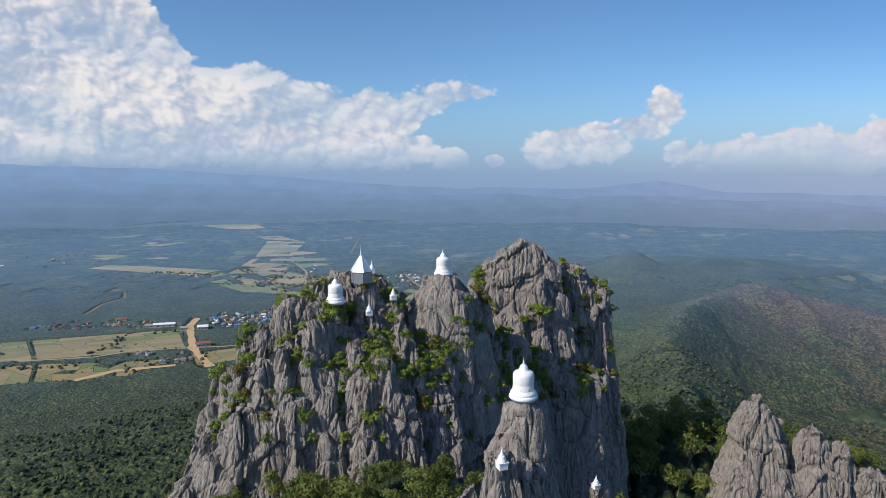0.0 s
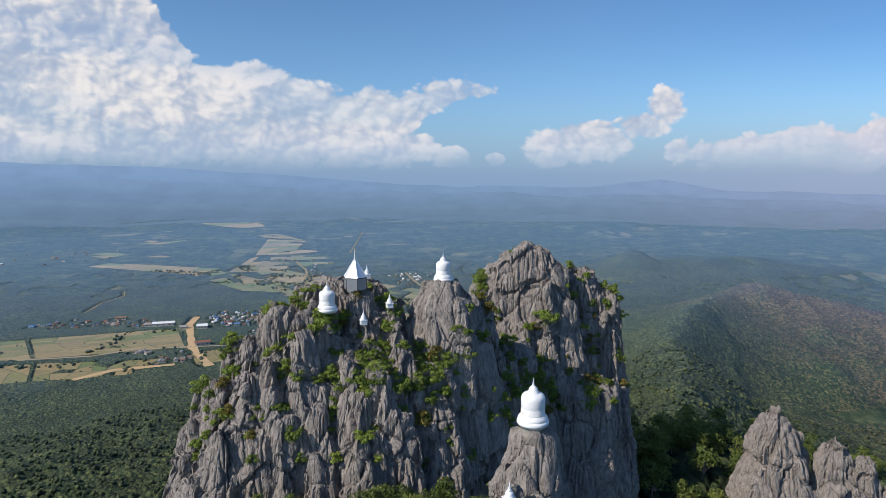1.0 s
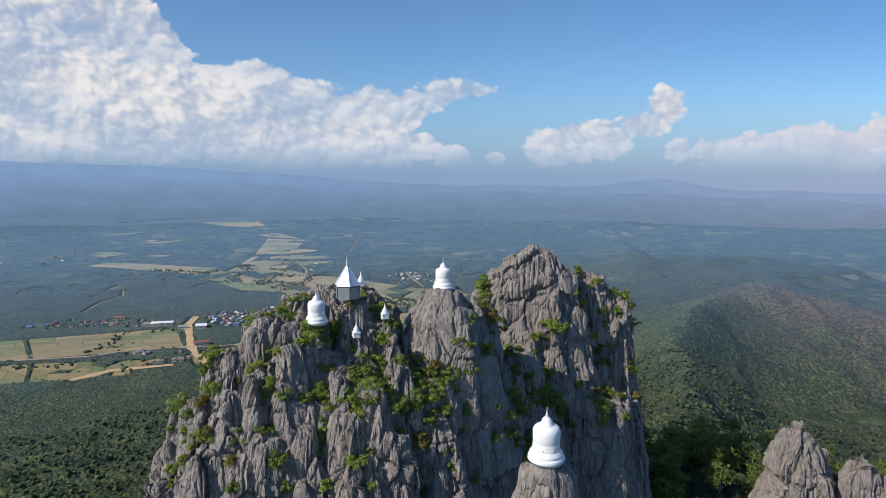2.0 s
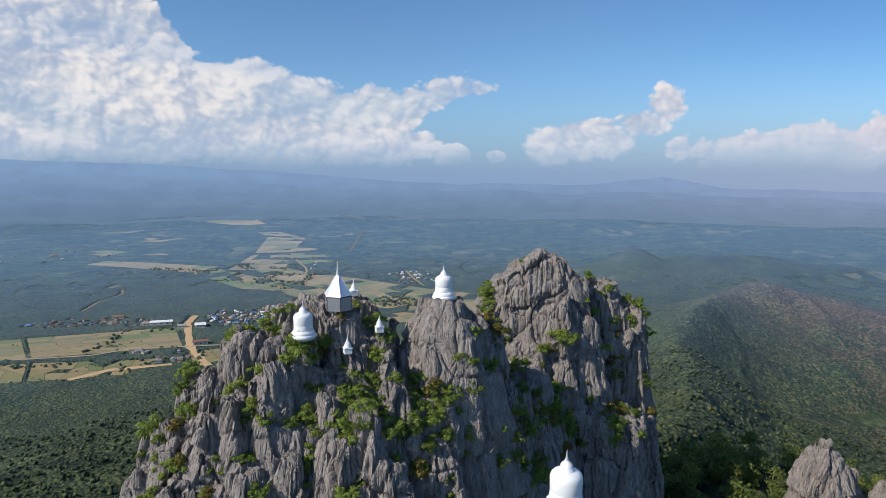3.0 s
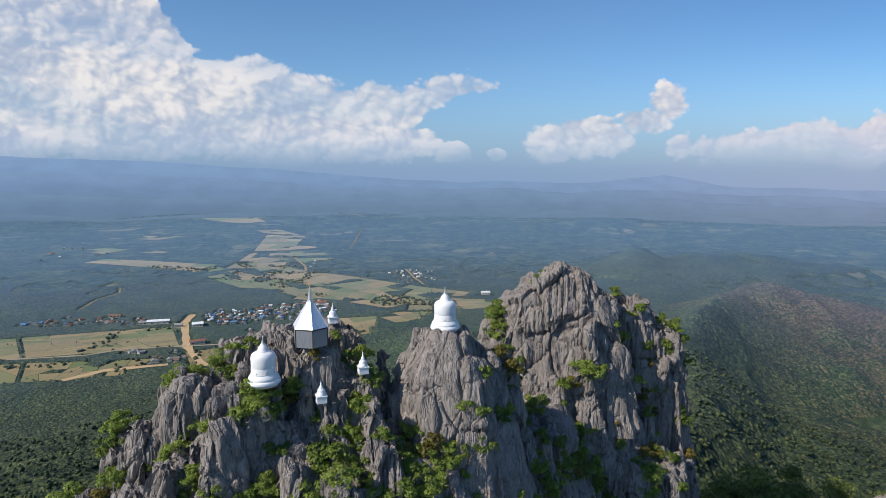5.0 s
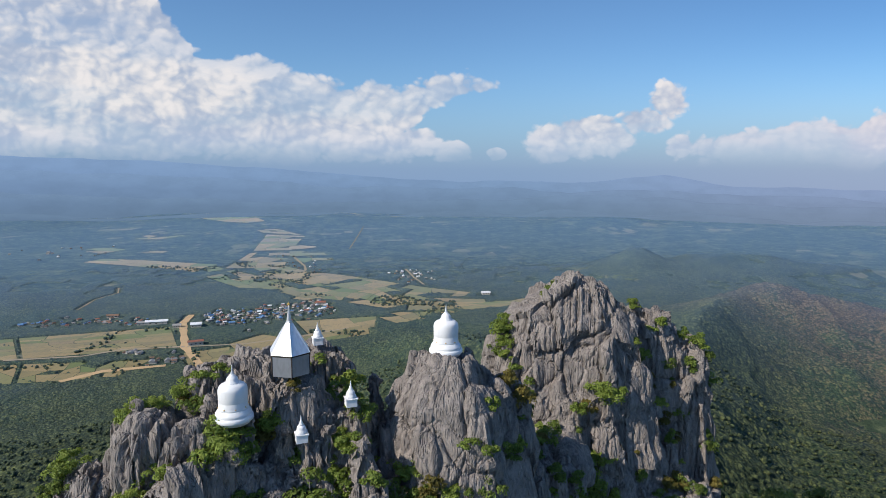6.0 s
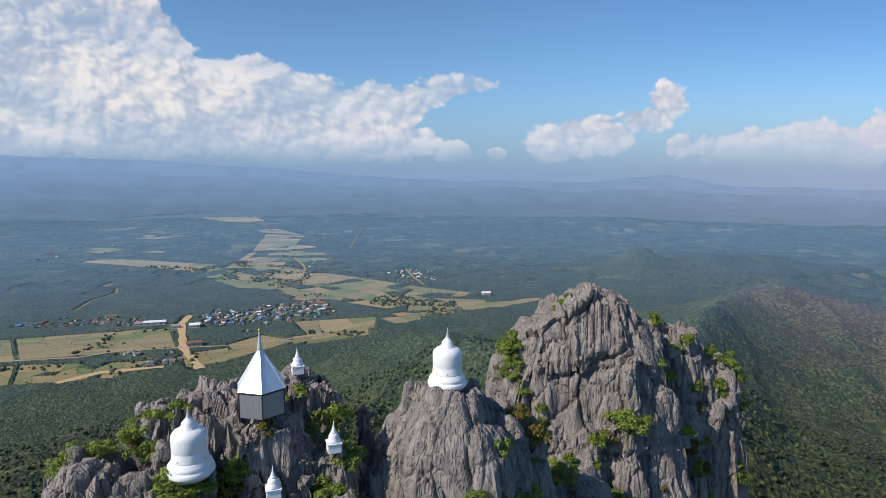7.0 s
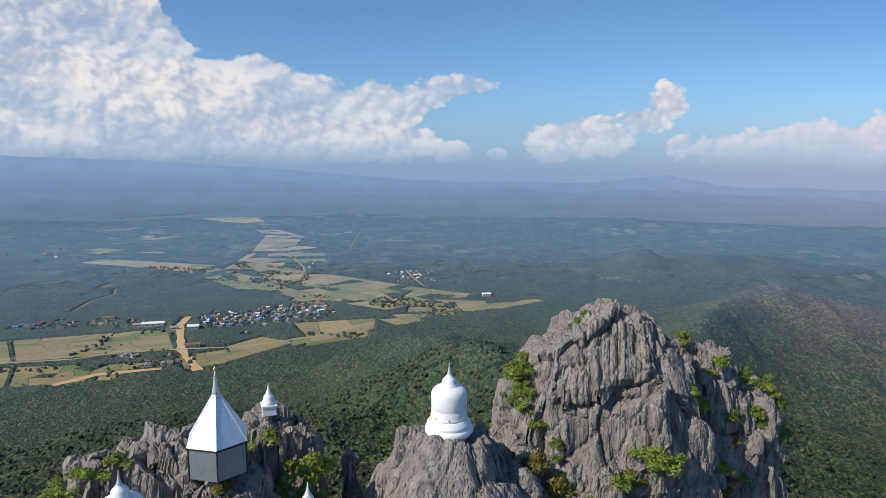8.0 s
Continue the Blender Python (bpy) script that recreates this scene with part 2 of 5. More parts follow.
def ground_material():
    """Wooded valley floor seen from far above: canopy, clearings, dry plots."""
    m, n, b = material("wooded ground")
    p = world_place(n)
    canopy = n.noise(p, 0.11, 6.0, 0.7)
    stand = n.noise(p, 0.010, 5.0, 0.6)
    wide = n.noise(n.mapping(p, scale=(1, 1, 0), loc=(300, 90, 0)), 0.0021, 5.0, 0.55)
    grove = n.noise(p, 0.034, 4.0, 0.65)
    tone = n.math("MULTIPLY_ADD", canopy, 0.35, n.math("MULTIPLY_ADD", grove, 0.40, n.math("MULTIPLY", stand, 0.30)))
    wood = n.ramp(tone, [(0.42, (0.014, 0.025, 0.012)), (0.53, (0.046, 0.066, 0.029)), (0.64, (0.13, 0.145, 0.065))])
    plots = n.voronoi(n.mapping(p, scale=(1, 0.7, 0), rot=(0, 0, 0.5)), 0.017, "F1", 1)
    sepc = n.node("ShaderNodeSeparateColor")
    n.put(sepc.inputs[0], plots)
    plot = n.ramp(sepc.outputs[0], [(0.0, (0.12, 0.15, 0.06)), (0.5, (0.21, 0.20, 0.10)), (1.0, (0.38, 0.31, 0.19))])
    open_land = n.math("MULTIPLY", n.smooth(wide, 0.50, 0.60), n.smooth(n.math("MULTIPLY_ADD", stand, 0.5, sepc.outputs[1]), 0.86, 0.98))
    colour = n.mix(n.math("MULTIPLY", open_land, 0.42), wood, plot)
    set_bsdf(n, b, colour, 0.95, 0.0, n.bump(canopy, 0.7, 4.0), 0.05)
    add_haze_sheen(n, b, HAZE_SHEEN)
    return m


def field_material():
    m, n, b = material("stubble field")
    p = world_place(n)
    info = n.node("ShaderNodeObjectInfo").outputs["Random"]
    base = n.ramp(info, [(0.0, (0.30, 0.220, 0.085)), (0.25, (0.24, 0.190, 0.070)), (0.45, (0.34, 0.248, 0.105)), (0.62, (0.20, 0.190, 0.060)), (0.82, (0.130, 0.165, 0.035)), (1.0, (0.25, 0.185, 0.085))])
    rows = n.noise(n.mapping(p, scale=(0.25, 0.05, 0), rot=(0, 0, 0.35)), 1.0, 4.0, 0.6)
    worn = n.noise(p, 0.03, 5.0, 0.65)
    base = n.mix(n.math("MULTIPLY", n.smooth(rows, 0.45, 0.7), 0.4), base, (0.15, 0.125, 0.07))
    base = n.mix(n.math("MULTIPLY", n.smooth(worn, 0.52, 0.72), 0.5), base, (0.12, 0.13, 0.06))
    set_bsdf(n, b, base, 0.95, 0.0, None, 0.05)
    add_haze_sheen(n, b, HAZE_SHEEN * 1.1)
    return m


def plain(name, colour, rough=0.7, metal=0.0, wear=0.25, scale=2.0, bump=0.0):
    m, n, b = material(name)
    p = world_place(n)
    grime = n.noise(p, scale, 6.0, 0.65)
    fine = n.noise(p, scale * 9, 4.0, 0.6)
    col = n.mix(n.math("MULTIPLY", n.smooth(grime, 0.45, 0.75), wear), colour, tuple(c * 0.55 for c in colour))
    col = n.mix(n.math("MULTIPLY", n.smooth(fine, 0.5, 0.8), wear * 0.5), col, tuple(c * 0.7 for c in colour))
    set_bsdf(n, b, col, n.math("MULTIPLY_ADD", fine, 0.2, rough - 0.1), metal, n.bump(fine, bump, 0.02) if bump else None, 0.4)
    return m


def whitewash_material():
    m, n, b = material("whitewashed plaster")
    p = world_place(n)
    drip = n.noise(n.mapping(p, scale=(1, 1, 0.14)), 3.2, 6.0, 0.65)
    spots = n.noise(p, 2.2, 6.0, 0.6)
    col = n.mix(n.math("MULTIPLY", n.smooth(drip, 0.55, 0.75), 0.28), (0.80, 0.80, 0.81), (0.50, 0.49, 0.47))
    col = n.mix(n.math("MULTIPLY", n.smooth(spots, 0.58, 0.78), 0.22), col, (0.60, 0.60, 0.60))
    set_bsdf(n, b, col, 0.5, 0.0, n.bump(n.noise(p, 14.0, 4.0), 0.15, 0.02), 0.4)
    return m


def metal_material(name, colour, rough):
    m, n, b = material(name)
    p = world_place(n)
    dull = n.noise(n.mapping(p, scale=(1, 1, 0.35)), 2.4, 5.0, 0.6)
    col = n.mix(n.math("MULTIPLY", n.smooth(dull, 0.45, 0.7), 0.4), colour, tuple(c * 0.6 for c in colour))
    set_bsdf(n, b, col, n.math("MULTIPLY_ADD", dull, 0.3, rough - 0.1), 0.55, n.bump(n.noise(p, 2.0, 4.0), 0.35, 0.05), 0.5)
    return m


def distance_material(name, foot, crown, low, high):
    """Mountains so far off that only their outline and a faint relief are left; a glowing plain backdrop, haze and
    relief painted into its emission, paler with height.
    """
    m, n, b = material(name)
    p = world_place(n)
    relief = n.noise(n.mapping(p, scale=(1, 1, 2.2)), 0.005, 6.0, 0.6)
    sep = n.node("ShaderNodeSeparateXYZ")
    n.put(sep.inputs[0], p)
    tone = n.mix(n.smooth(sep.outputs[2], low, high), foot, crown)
    # painted haze turns pinker towards the east
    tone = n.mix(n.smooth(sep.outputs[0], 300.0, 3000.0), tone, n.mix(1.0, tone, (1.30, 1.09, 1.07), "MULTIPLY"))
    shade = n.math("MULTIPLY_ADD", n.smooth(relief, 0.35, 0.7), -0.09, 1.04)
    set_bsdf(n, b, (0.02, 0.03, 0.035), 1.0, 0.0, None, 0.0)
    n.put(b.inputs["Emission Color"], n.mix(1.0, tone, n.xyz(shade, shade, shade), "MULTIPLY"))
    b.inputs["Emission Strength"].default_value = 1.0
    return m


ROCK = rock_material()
BUSH = leaf_material("shrub leaves", (0.075, 0.11, 0.022), (0.17, 0.235, 0.042), (0.30, 0.355, 0.07))
BUSH_DRY = leaf_material("yellowing leaves", (0.085, 0.075, 0.02), (0.165, 0.14, 0.03), (0.24, 0.19, 0.05))
TREE_LEAF = leaf_material("tree leaves", (0.045, 0.068, 0.016), (0.115, 0.150, 0.032), (0.215, 0.235, 0.055))
BARK = plain("pale bark", (0.20, 0.17, 0.14), 0.9, 0.0, 0.5, 3.0)
FOREST = forest_material()
GROUND = ground_material()
FIELD = field_material()
WHITE = whitewash_material()
STONE_DRUM = plain("rough mortar", (0.30, 0.27, 0.24), 0.9, 0.0, 0.6, 2.5, 0.6)
ROOF_METAL = metal_material("bare roof sheet", (0.80, 0.82, 0.86), 0.42)
WALL_METAL = metal_material("dull wall sheet", (0.30, 0.31, 0.33), 0.5)
SPIRE_METAL = metal_material("silver spire", (0.62, 0.62, 0.62), 0.4)
GOLD = metal_material("gilded finial", (0.72, 0.46, 0.12), 0.35)
DARK_WOOD = plain("dark timber", (0.055, 0.042, 0.035), 0.85, 0.0, 0.4, 3.0)
RUST = plain("rusty iron", (0.15, 0.075, 0.045), 0.85, 0.0, 0.5, 4.0)
EARTH = plain("red earth", (0.52, 0.36, 0.20), 0.95, 0.0, 0.35, 0.05)
TRACK = plain("pale dirt track", (0.34, 0.29, 0.22), 0.95, 0.0, 0.3, 0.05)
HOUSE_WALL = plain("house wall", (0.45, 0.42, 0.38), 0.8, 0.0, 0.3, 0.3)
ROOFS = [plain("blue roof", (0.11, 0.22, 0.40), 0.5, 0.0, 0.3, 0.2), plain("red tile roof", (0.30, 0.13, 0.09), 0.7, 0.0, 0.3, 0.2),
         plain("grey cement roof", (0.30, 0.29, 0.28), 0.7, 0.0, 0.4, 0.2), plain("white sheet roof", (0.72, 0.73, 0.75), 0.5, 0.0, 0.2, 0.2), plain("rust roof", (0.21, 0.13, 0.09), 0.8, 0.0, 0.4, 0.2)]

# ---------------------------------------------------------------- noise and meshes


def lattice(ix, iy, iz, seed):
    h = (ix.astype(np.int64) * 374761393 + iy.astype(np.int64) * 668265263 + iz.astype(np.int64) * 1440662683 + seed * 974711) & 0xFFFFFFFF
    h = ((h ^ (h >> 13)) * 1274126177) & 0xFFFFFFFF
    h = ((h ^ (h >> 16)) * 2246822519) & 0xFFFFFFFF
    return ((h ^ (h >> 15)) & 0xFFFFFF) / float(0xFFFFFF)


def vnoise(p, seed=0):
    """Smooth value noise, -1 to 1, for an array of points."""
    i = np.floor(p)
    f = p - i
    f = f * f * f * (f * (f * 6 - 15) + 10)
    x, y, z = i[:, 0], i[:, 1], i[:, 2]
    fx, fy, fz = f[:, 0], f[:, 1], f[:, 2]

    def edge(dy, dz):
        a, b = lattice(x, y + dy, z + dz, seed), lattice(x + 1, y + dy, z + dz, seed)
        return a + (b - a) * fx

    a = edge(0, 0) + (edge(1, 0) - edge(0, 0)) * fy
    b = edge(0, 1) + (edge(1, 1) - edge(0, 1)) * fy
    return (a + (b - a) * fz) * 2 - 1


def fbm(p, octaves=4, seed=0, gain=0.5):
    total, amp, norm = np.zeros(len(p)), 1.0, 0.0
    for k in range(octaves):
        total += amp * vnoise(p * (2.03 ** k) + k * 17.3, seed + k)
        norm += amp
        amp *= gain
    return total / norm


def ridged(p, octaves=3, seed=0, gain=0.5):
    total, amp, norm = np.zeros(len(p)), 1.0, 0.0
    for k in range(octaves):
        total += amp * (1 - 2 * np.abs(vnoise(p * (2.1 ** k) + k * 9.1, seed + k)))
        norm += amp
        amp *= gain
    return total / norm


def cells(p, seed=0):
    """Distances to the nearest two cell seeds, the nearest cell's own random number, and the way from its seed."""
    i = np.floor(p)
    f1, f2, own, way = np.full(len(p), 9.0), np.full(len(p), 9.0), np.zeros(len(p)), np.zeros((len(p), 3))
    for dx in (-1, 0, 1):
        for dy in (-1, 0, 1):
            for dz in (-1, 0, 1):
                c = i + (dx, dy, dz)
                s = c + np.stack([lattice(c[:, 0], c[:, 1], c[:, 2], seed + k) for k in (1, 2, 3)], 1)
                d = np.sqrt(((s - p) ** 2).sum(1))
                near = d < f1
                f2 = np.where(near, f1, np.minimum(f2, d))
                own = np.where(near, lattice(c[:, 0], c[:, 1], c[:, 2], seed + 7), own)
                way = np.where(near[:, None], p - s, way)
                f1 = np.where(near, d, f1)
    return f1, f2, own, way


def mesh_from(name, verts, faces, mat, smooth=True):
    """A mesh from arrays of vertices and of triangles or quads."""
    me = bpy.data.meshes.new(name)
    verts, faces = np.asarray(verts, np.float32), np.asarray(faces, np.int32)
    k = faces.shape[1]
    me.vertices.add(len(verts))
    me.vertices.foreach_set("co", verts.ravel())
    me.loops.add(faces.size)
    me.loops.foreach_set("vertex_index", faces.ravel())
    me.polygons.add(len(faces))
    me.polygons.foreach_set("loop_start", np.arange(0, faces.size, k, dtype=np.int32))
    me.polygons.foreach_set("use_smooth", np.full(len(faces), smooth))
    me.update(calc_edges=True)
    me.materials.append(mat)
    return me


def put_under(ob, parent, label=""):
    ob.parent = parent
    if label:
        ob["label"] = label
    return ob


def part(name, bm, mat, parent, label="", smooth=False):
    """Links a bmesh as one mesh object under a thing or a part."""
    me = bpy.data.meshes.new(name)
    bm.to_mesh(me)
    bm.free()
    me.materials.append(mat)
    me.polygons.foreach_set("use_smooth", np.full(len(me.polygons), smooth))
    return put_under(new(name, me), parent, label)


def thing(name, m, label, category, group="", kind=""):
    ob = new(name)
    ob.matrix_world = m
    return tagged(ob, label, category, group, kind)


def lathe(profile, sides=40, shift=(0, 0, 0)):
    """A turned body from (radius, height) pairs."""
    bm = bmesh.new()
    rings = []
    for r, z in profile:
        if r < 1e-4:
            rings.append([bm.verts.new((shift[0], shift[1], shift[2] + z))])
        else:
            rings.append([bm.verts.new((shift[0] + r * math.cos(2 * math.pi * k / sides), shift[1] + r * math.sin(2 * math.pi * k / sides), shift[2] + z)) for k in range(sides)])
    for a, b in zip(rings, rings[1:]):
        for k in range(sides):
            j = (k + 1) % sides
            if len(a) == 1 and len(b) == 1:
                continue
            if len(a) == 1:
                bm.faces.new((a[0], b[j], b[k]))
            elif len(b) == 1:
                bm.faces.new((a[k], a[j], b[0]))
            else:
                bm.faces.new((a[k], a[j], b[j], b[k]))
    if len(rings[0]) > 1:
        bm.faces.new(rings[0][::-1])
    if len(rings[-1]) > 1:
        bm.faces.new(rings[-1])
    bmesh.ops.recalc_face_normals(bm, faces=bm.faces)
    return bm


def box(x0, x1, y0, y1, z0, z1, bevel=0.0):
    bm = bmesh.new()
    bmesh.ops.create_cube(bm, size=1.0)
    for v in bm.verts:
        v.co = ((x0 + x1) / 2 + v.co.x * (x1 - x0), (y0 + y1) / 2 + v.co.y * (y1 - y0), (z0 + z1) / 2 + v.co.z * (z1 - z0))
    if bevel:
        bmesh.ops.bevel(bm, geom=bm.edges[:], offset=bevel, segments=2, affect="EDGES", profile=0.6)
    return bm


def tube(a, b, r0, r1, sides=8):
    """A tapered rod from a to b."""
    bm = bmesh.new()
    d = Vector(b) - Vector(a)
    bmesh.ops.create_cone(bm, cap_ends=True, segments=sides, radius1=r0, radius2=r1, depth=d.length)
    m = Matrix.Translation((Vector(a) + Vector(b)) / 2) @ d.to_track_quat("Z", "Y").to_matrix().to_4x4()
    bmesh.ops.transform(bm, matrix=m, verts=bm.verts)
    return bm


# ---------------------------------------------------------------- land


def ridge(x, y, crest, width, power=1.4):
    """Height of a ridge whose crest runs through (x, y, height) points."""
    best = np.zeros_like(x)
    for (ax, ay, ah), (bx, by, bh) in zip(crest, crest[1:]):
        dx, dy = bx - ax, by - ay
        s = np.clip(((x - ax) * dx + (y - ay) * dy) / (dx * dx + dy * dy), 0, 1)
        d = np.hypot(x - ax - s * dx, y - ay - s * dy)
        best = np.maximum(best, (ah + (bh - ah) * s) * np.exp(-(d / width) ** power))
    return best


def terrain(x, y):
    x, y = np.asarray(x, float), np.asarray(y, float)
    pts = np.stack([x, y, np.zeros_like(x)], 1)
    rough = fbm(pts / 210.0, 4, 5)
    wx, wy = x + 30 * fbm(pts / 160.0, 3, 11), y + 30 * fbm(pts / 160.0, 3, 23)
    # the karst ridge that the rocks stand on
    d, fall = np.full_like(x, 1e9), np.zeros_like(x)
    for (ax, ay), (bx, by) in (((0, -220), (-6, 84)), ((-6, 84), (28, 126))):
        s = np.clip(((x - ax) * (bx - ax) + (y - ay) * (by - ay)) / ((bx - ax) ** 2 + (by - ay) ** 2), 0, 1)
        here = np.hypot(x - ax - s * (bx - ax), y - ay - s * (by - ay))
        fall = np.where(here < d, s * 34.0 * (ay > 0), fall)
        d = np.minimum(d, here)
    d = np.maximum(0, d + 14 * rough * np.clip(d / 60, 0, 1))
    z = np.interp(d, [0, 12, 25, 42, 75, 130, 240, 420, 620, 850, 1050], [289, 286, 270, 252, 233, 205, 158, 108, 55, 10, 0]) - fall * np.clip(1 - d / 90, 0, 1)
    for crest, w in ((((80, 300, 190), (75, 480, 170), (52, 713, 145), (0, 950, 75), (-60, 1150, 10)), 190),
                     (((120, 330, 172), (176, 464, 143), (260, 715, 124), (363, 894, 126), (450, 1010, 112)), 115),
                     (((450, 1010, 112), (530, 1120, 104), (607, 1126, 116), (700, 1090, 104), (850, 950, 55)), 210),
                     (((560, 2010, 40), (625, 2000, 84), (690, 2040, 45)), 150), (((780, 2080, 40), (880, 2000, 72), (960, 1990, 66), (1100, 1960, 42), (1350, 1950, 20)), 190)):
        r = ridge(wx, wy, crest, w)
        blend = np.clip(0.5 + (r - z) / 60.0, 0, 1)
        z = z + (r - z) * blend + 15.0 * blend * (1 - blend) * np.clip(r / 60.0, 0, 1)
    z = np.maximum(z, ridge(x, y, ((30, 108, 262), (52, 134, 268), (78, 150, 262), (135, 175, 238), (190, 240, 200)), 95, 2.0) - 5 * np.clip(rough, 0, 1))
    hilly = np.clip(z / 60.0, 0, 1)
    far = np.clip((np.hypot(x, y) - 2300) / 1500, 0, 1)
    z = z + (20 - 10 * np.clip((y - 900) / 700, 0, 1)) * hilly * np.clip((d - 60) / 150, 0, 1) * (ridged(np.stack([wx, wy, wx * 0], 1) / 185.0, 3, 19) - 0.25)
    return z + rough * 10 * hilly * np.clip((d - 30) / 120, 0, 1) + 1.5 * fbm(pts / 300.0, 2, 31) + far * 55 * np.clip(fbm(pts / 900.0, 4, 41) + 0.12, 0, 1)


def build_ground():
    ang = np.concatenate([np.linspace(-180, -52, 50, endpoint=False), np.linspace(-52, 52, 300, endpoint=False), np.linspace(52, 180, 50, endpoint=False)])
    rad = np.concatenate([[0.02, 3.0], np.geomspace(8, 4930, 270)])
    a, r = np.meshgrid(np.radians(ang), rad)
    x, y = (r * np.sin(a)).ravel(), (r * np.cos(a)).ravel()
    verts = np.stack([x, y, terrain(x, y)], 1)
    na, nr = len(ang), len(rad)
    i, j = np.meshgrid(np.arange(nr - 1), np.arange(na), indexing="ij")
    k = (j + 1) % na
    faces = np.stack([i * na + j, i * na + k, (i + 1) * na + k, (i + 1) * na + j], -1).reshape(-1, 4)
    ob = new("ground", mesh_from("ground", verts, faces[:, ::-1], GROUND))
    tagged(ob, "wooded hills and valley floor reaching the hazy horizon", "ground", kind="structure")


build_ground()


def build_mountains():
    """Far ranges in the haze, one behind the other: (distance, crest heights from west to east, noise, seed,
    haze-painted glow colours of foot and crest).
    """
    ranges = (
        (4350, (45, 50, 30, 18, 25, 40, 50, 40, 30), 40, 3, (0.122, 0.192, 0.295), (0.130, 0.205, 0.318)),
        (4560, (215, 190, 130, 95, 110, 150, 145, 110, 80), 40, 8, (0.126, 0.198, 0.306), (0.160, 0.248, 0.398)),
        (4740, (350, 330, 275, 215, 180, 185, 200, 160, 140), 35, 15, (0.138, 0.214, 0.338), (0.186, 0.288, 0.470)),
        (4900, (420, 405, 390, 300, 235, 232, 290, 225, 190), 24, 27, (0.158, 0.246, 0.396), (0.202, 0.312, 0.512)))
    bearing = (-42, -36, -24, -12, 0, 13, 19.5, 25, 42)
    for radius, heights, uneven, seed, foot, crown in ranges:
        deg = np.linspace(-75, 75, 700)
        ang = np.radians(deg)
        x, y = radius * np.sin(ang), radius * np.cos(ang)
        top = np.interp(deg, bearing, heights) + uneven * fbm(np.stack([x, y, x * 0], 1) / 420.0, 6, seed, 0.5)
        rows = []
        for s, back in ((0.0, -60), (0.35, -30), (0.7, -10), (1.0, 0), (0.9, 12), (-0.2, 18)):
            rows.append(np.stack([x * (1 + back / radius), y * (1 + back / radius), -40 + (top + 40) * s], 1))
        n = len(ang)
        i, j = np.meshgrid(np.arange(len(rows) - 1), np.arange(n - 1), indexing="ij")
        faces = np.stack([i * n + j, i * n + j + 1, (i + 1) * n + j + 1, (i + 1) * n + j], -1).reshape(-1, 4)
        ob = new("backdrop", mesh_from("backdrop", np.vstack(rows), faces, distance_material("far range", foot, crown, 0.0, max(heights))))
        tagged(ob, "blue mountain range fading into the haze", "mountains", kind="structure")


build_mountains()

# ---------------------------------------------------------------- limestone


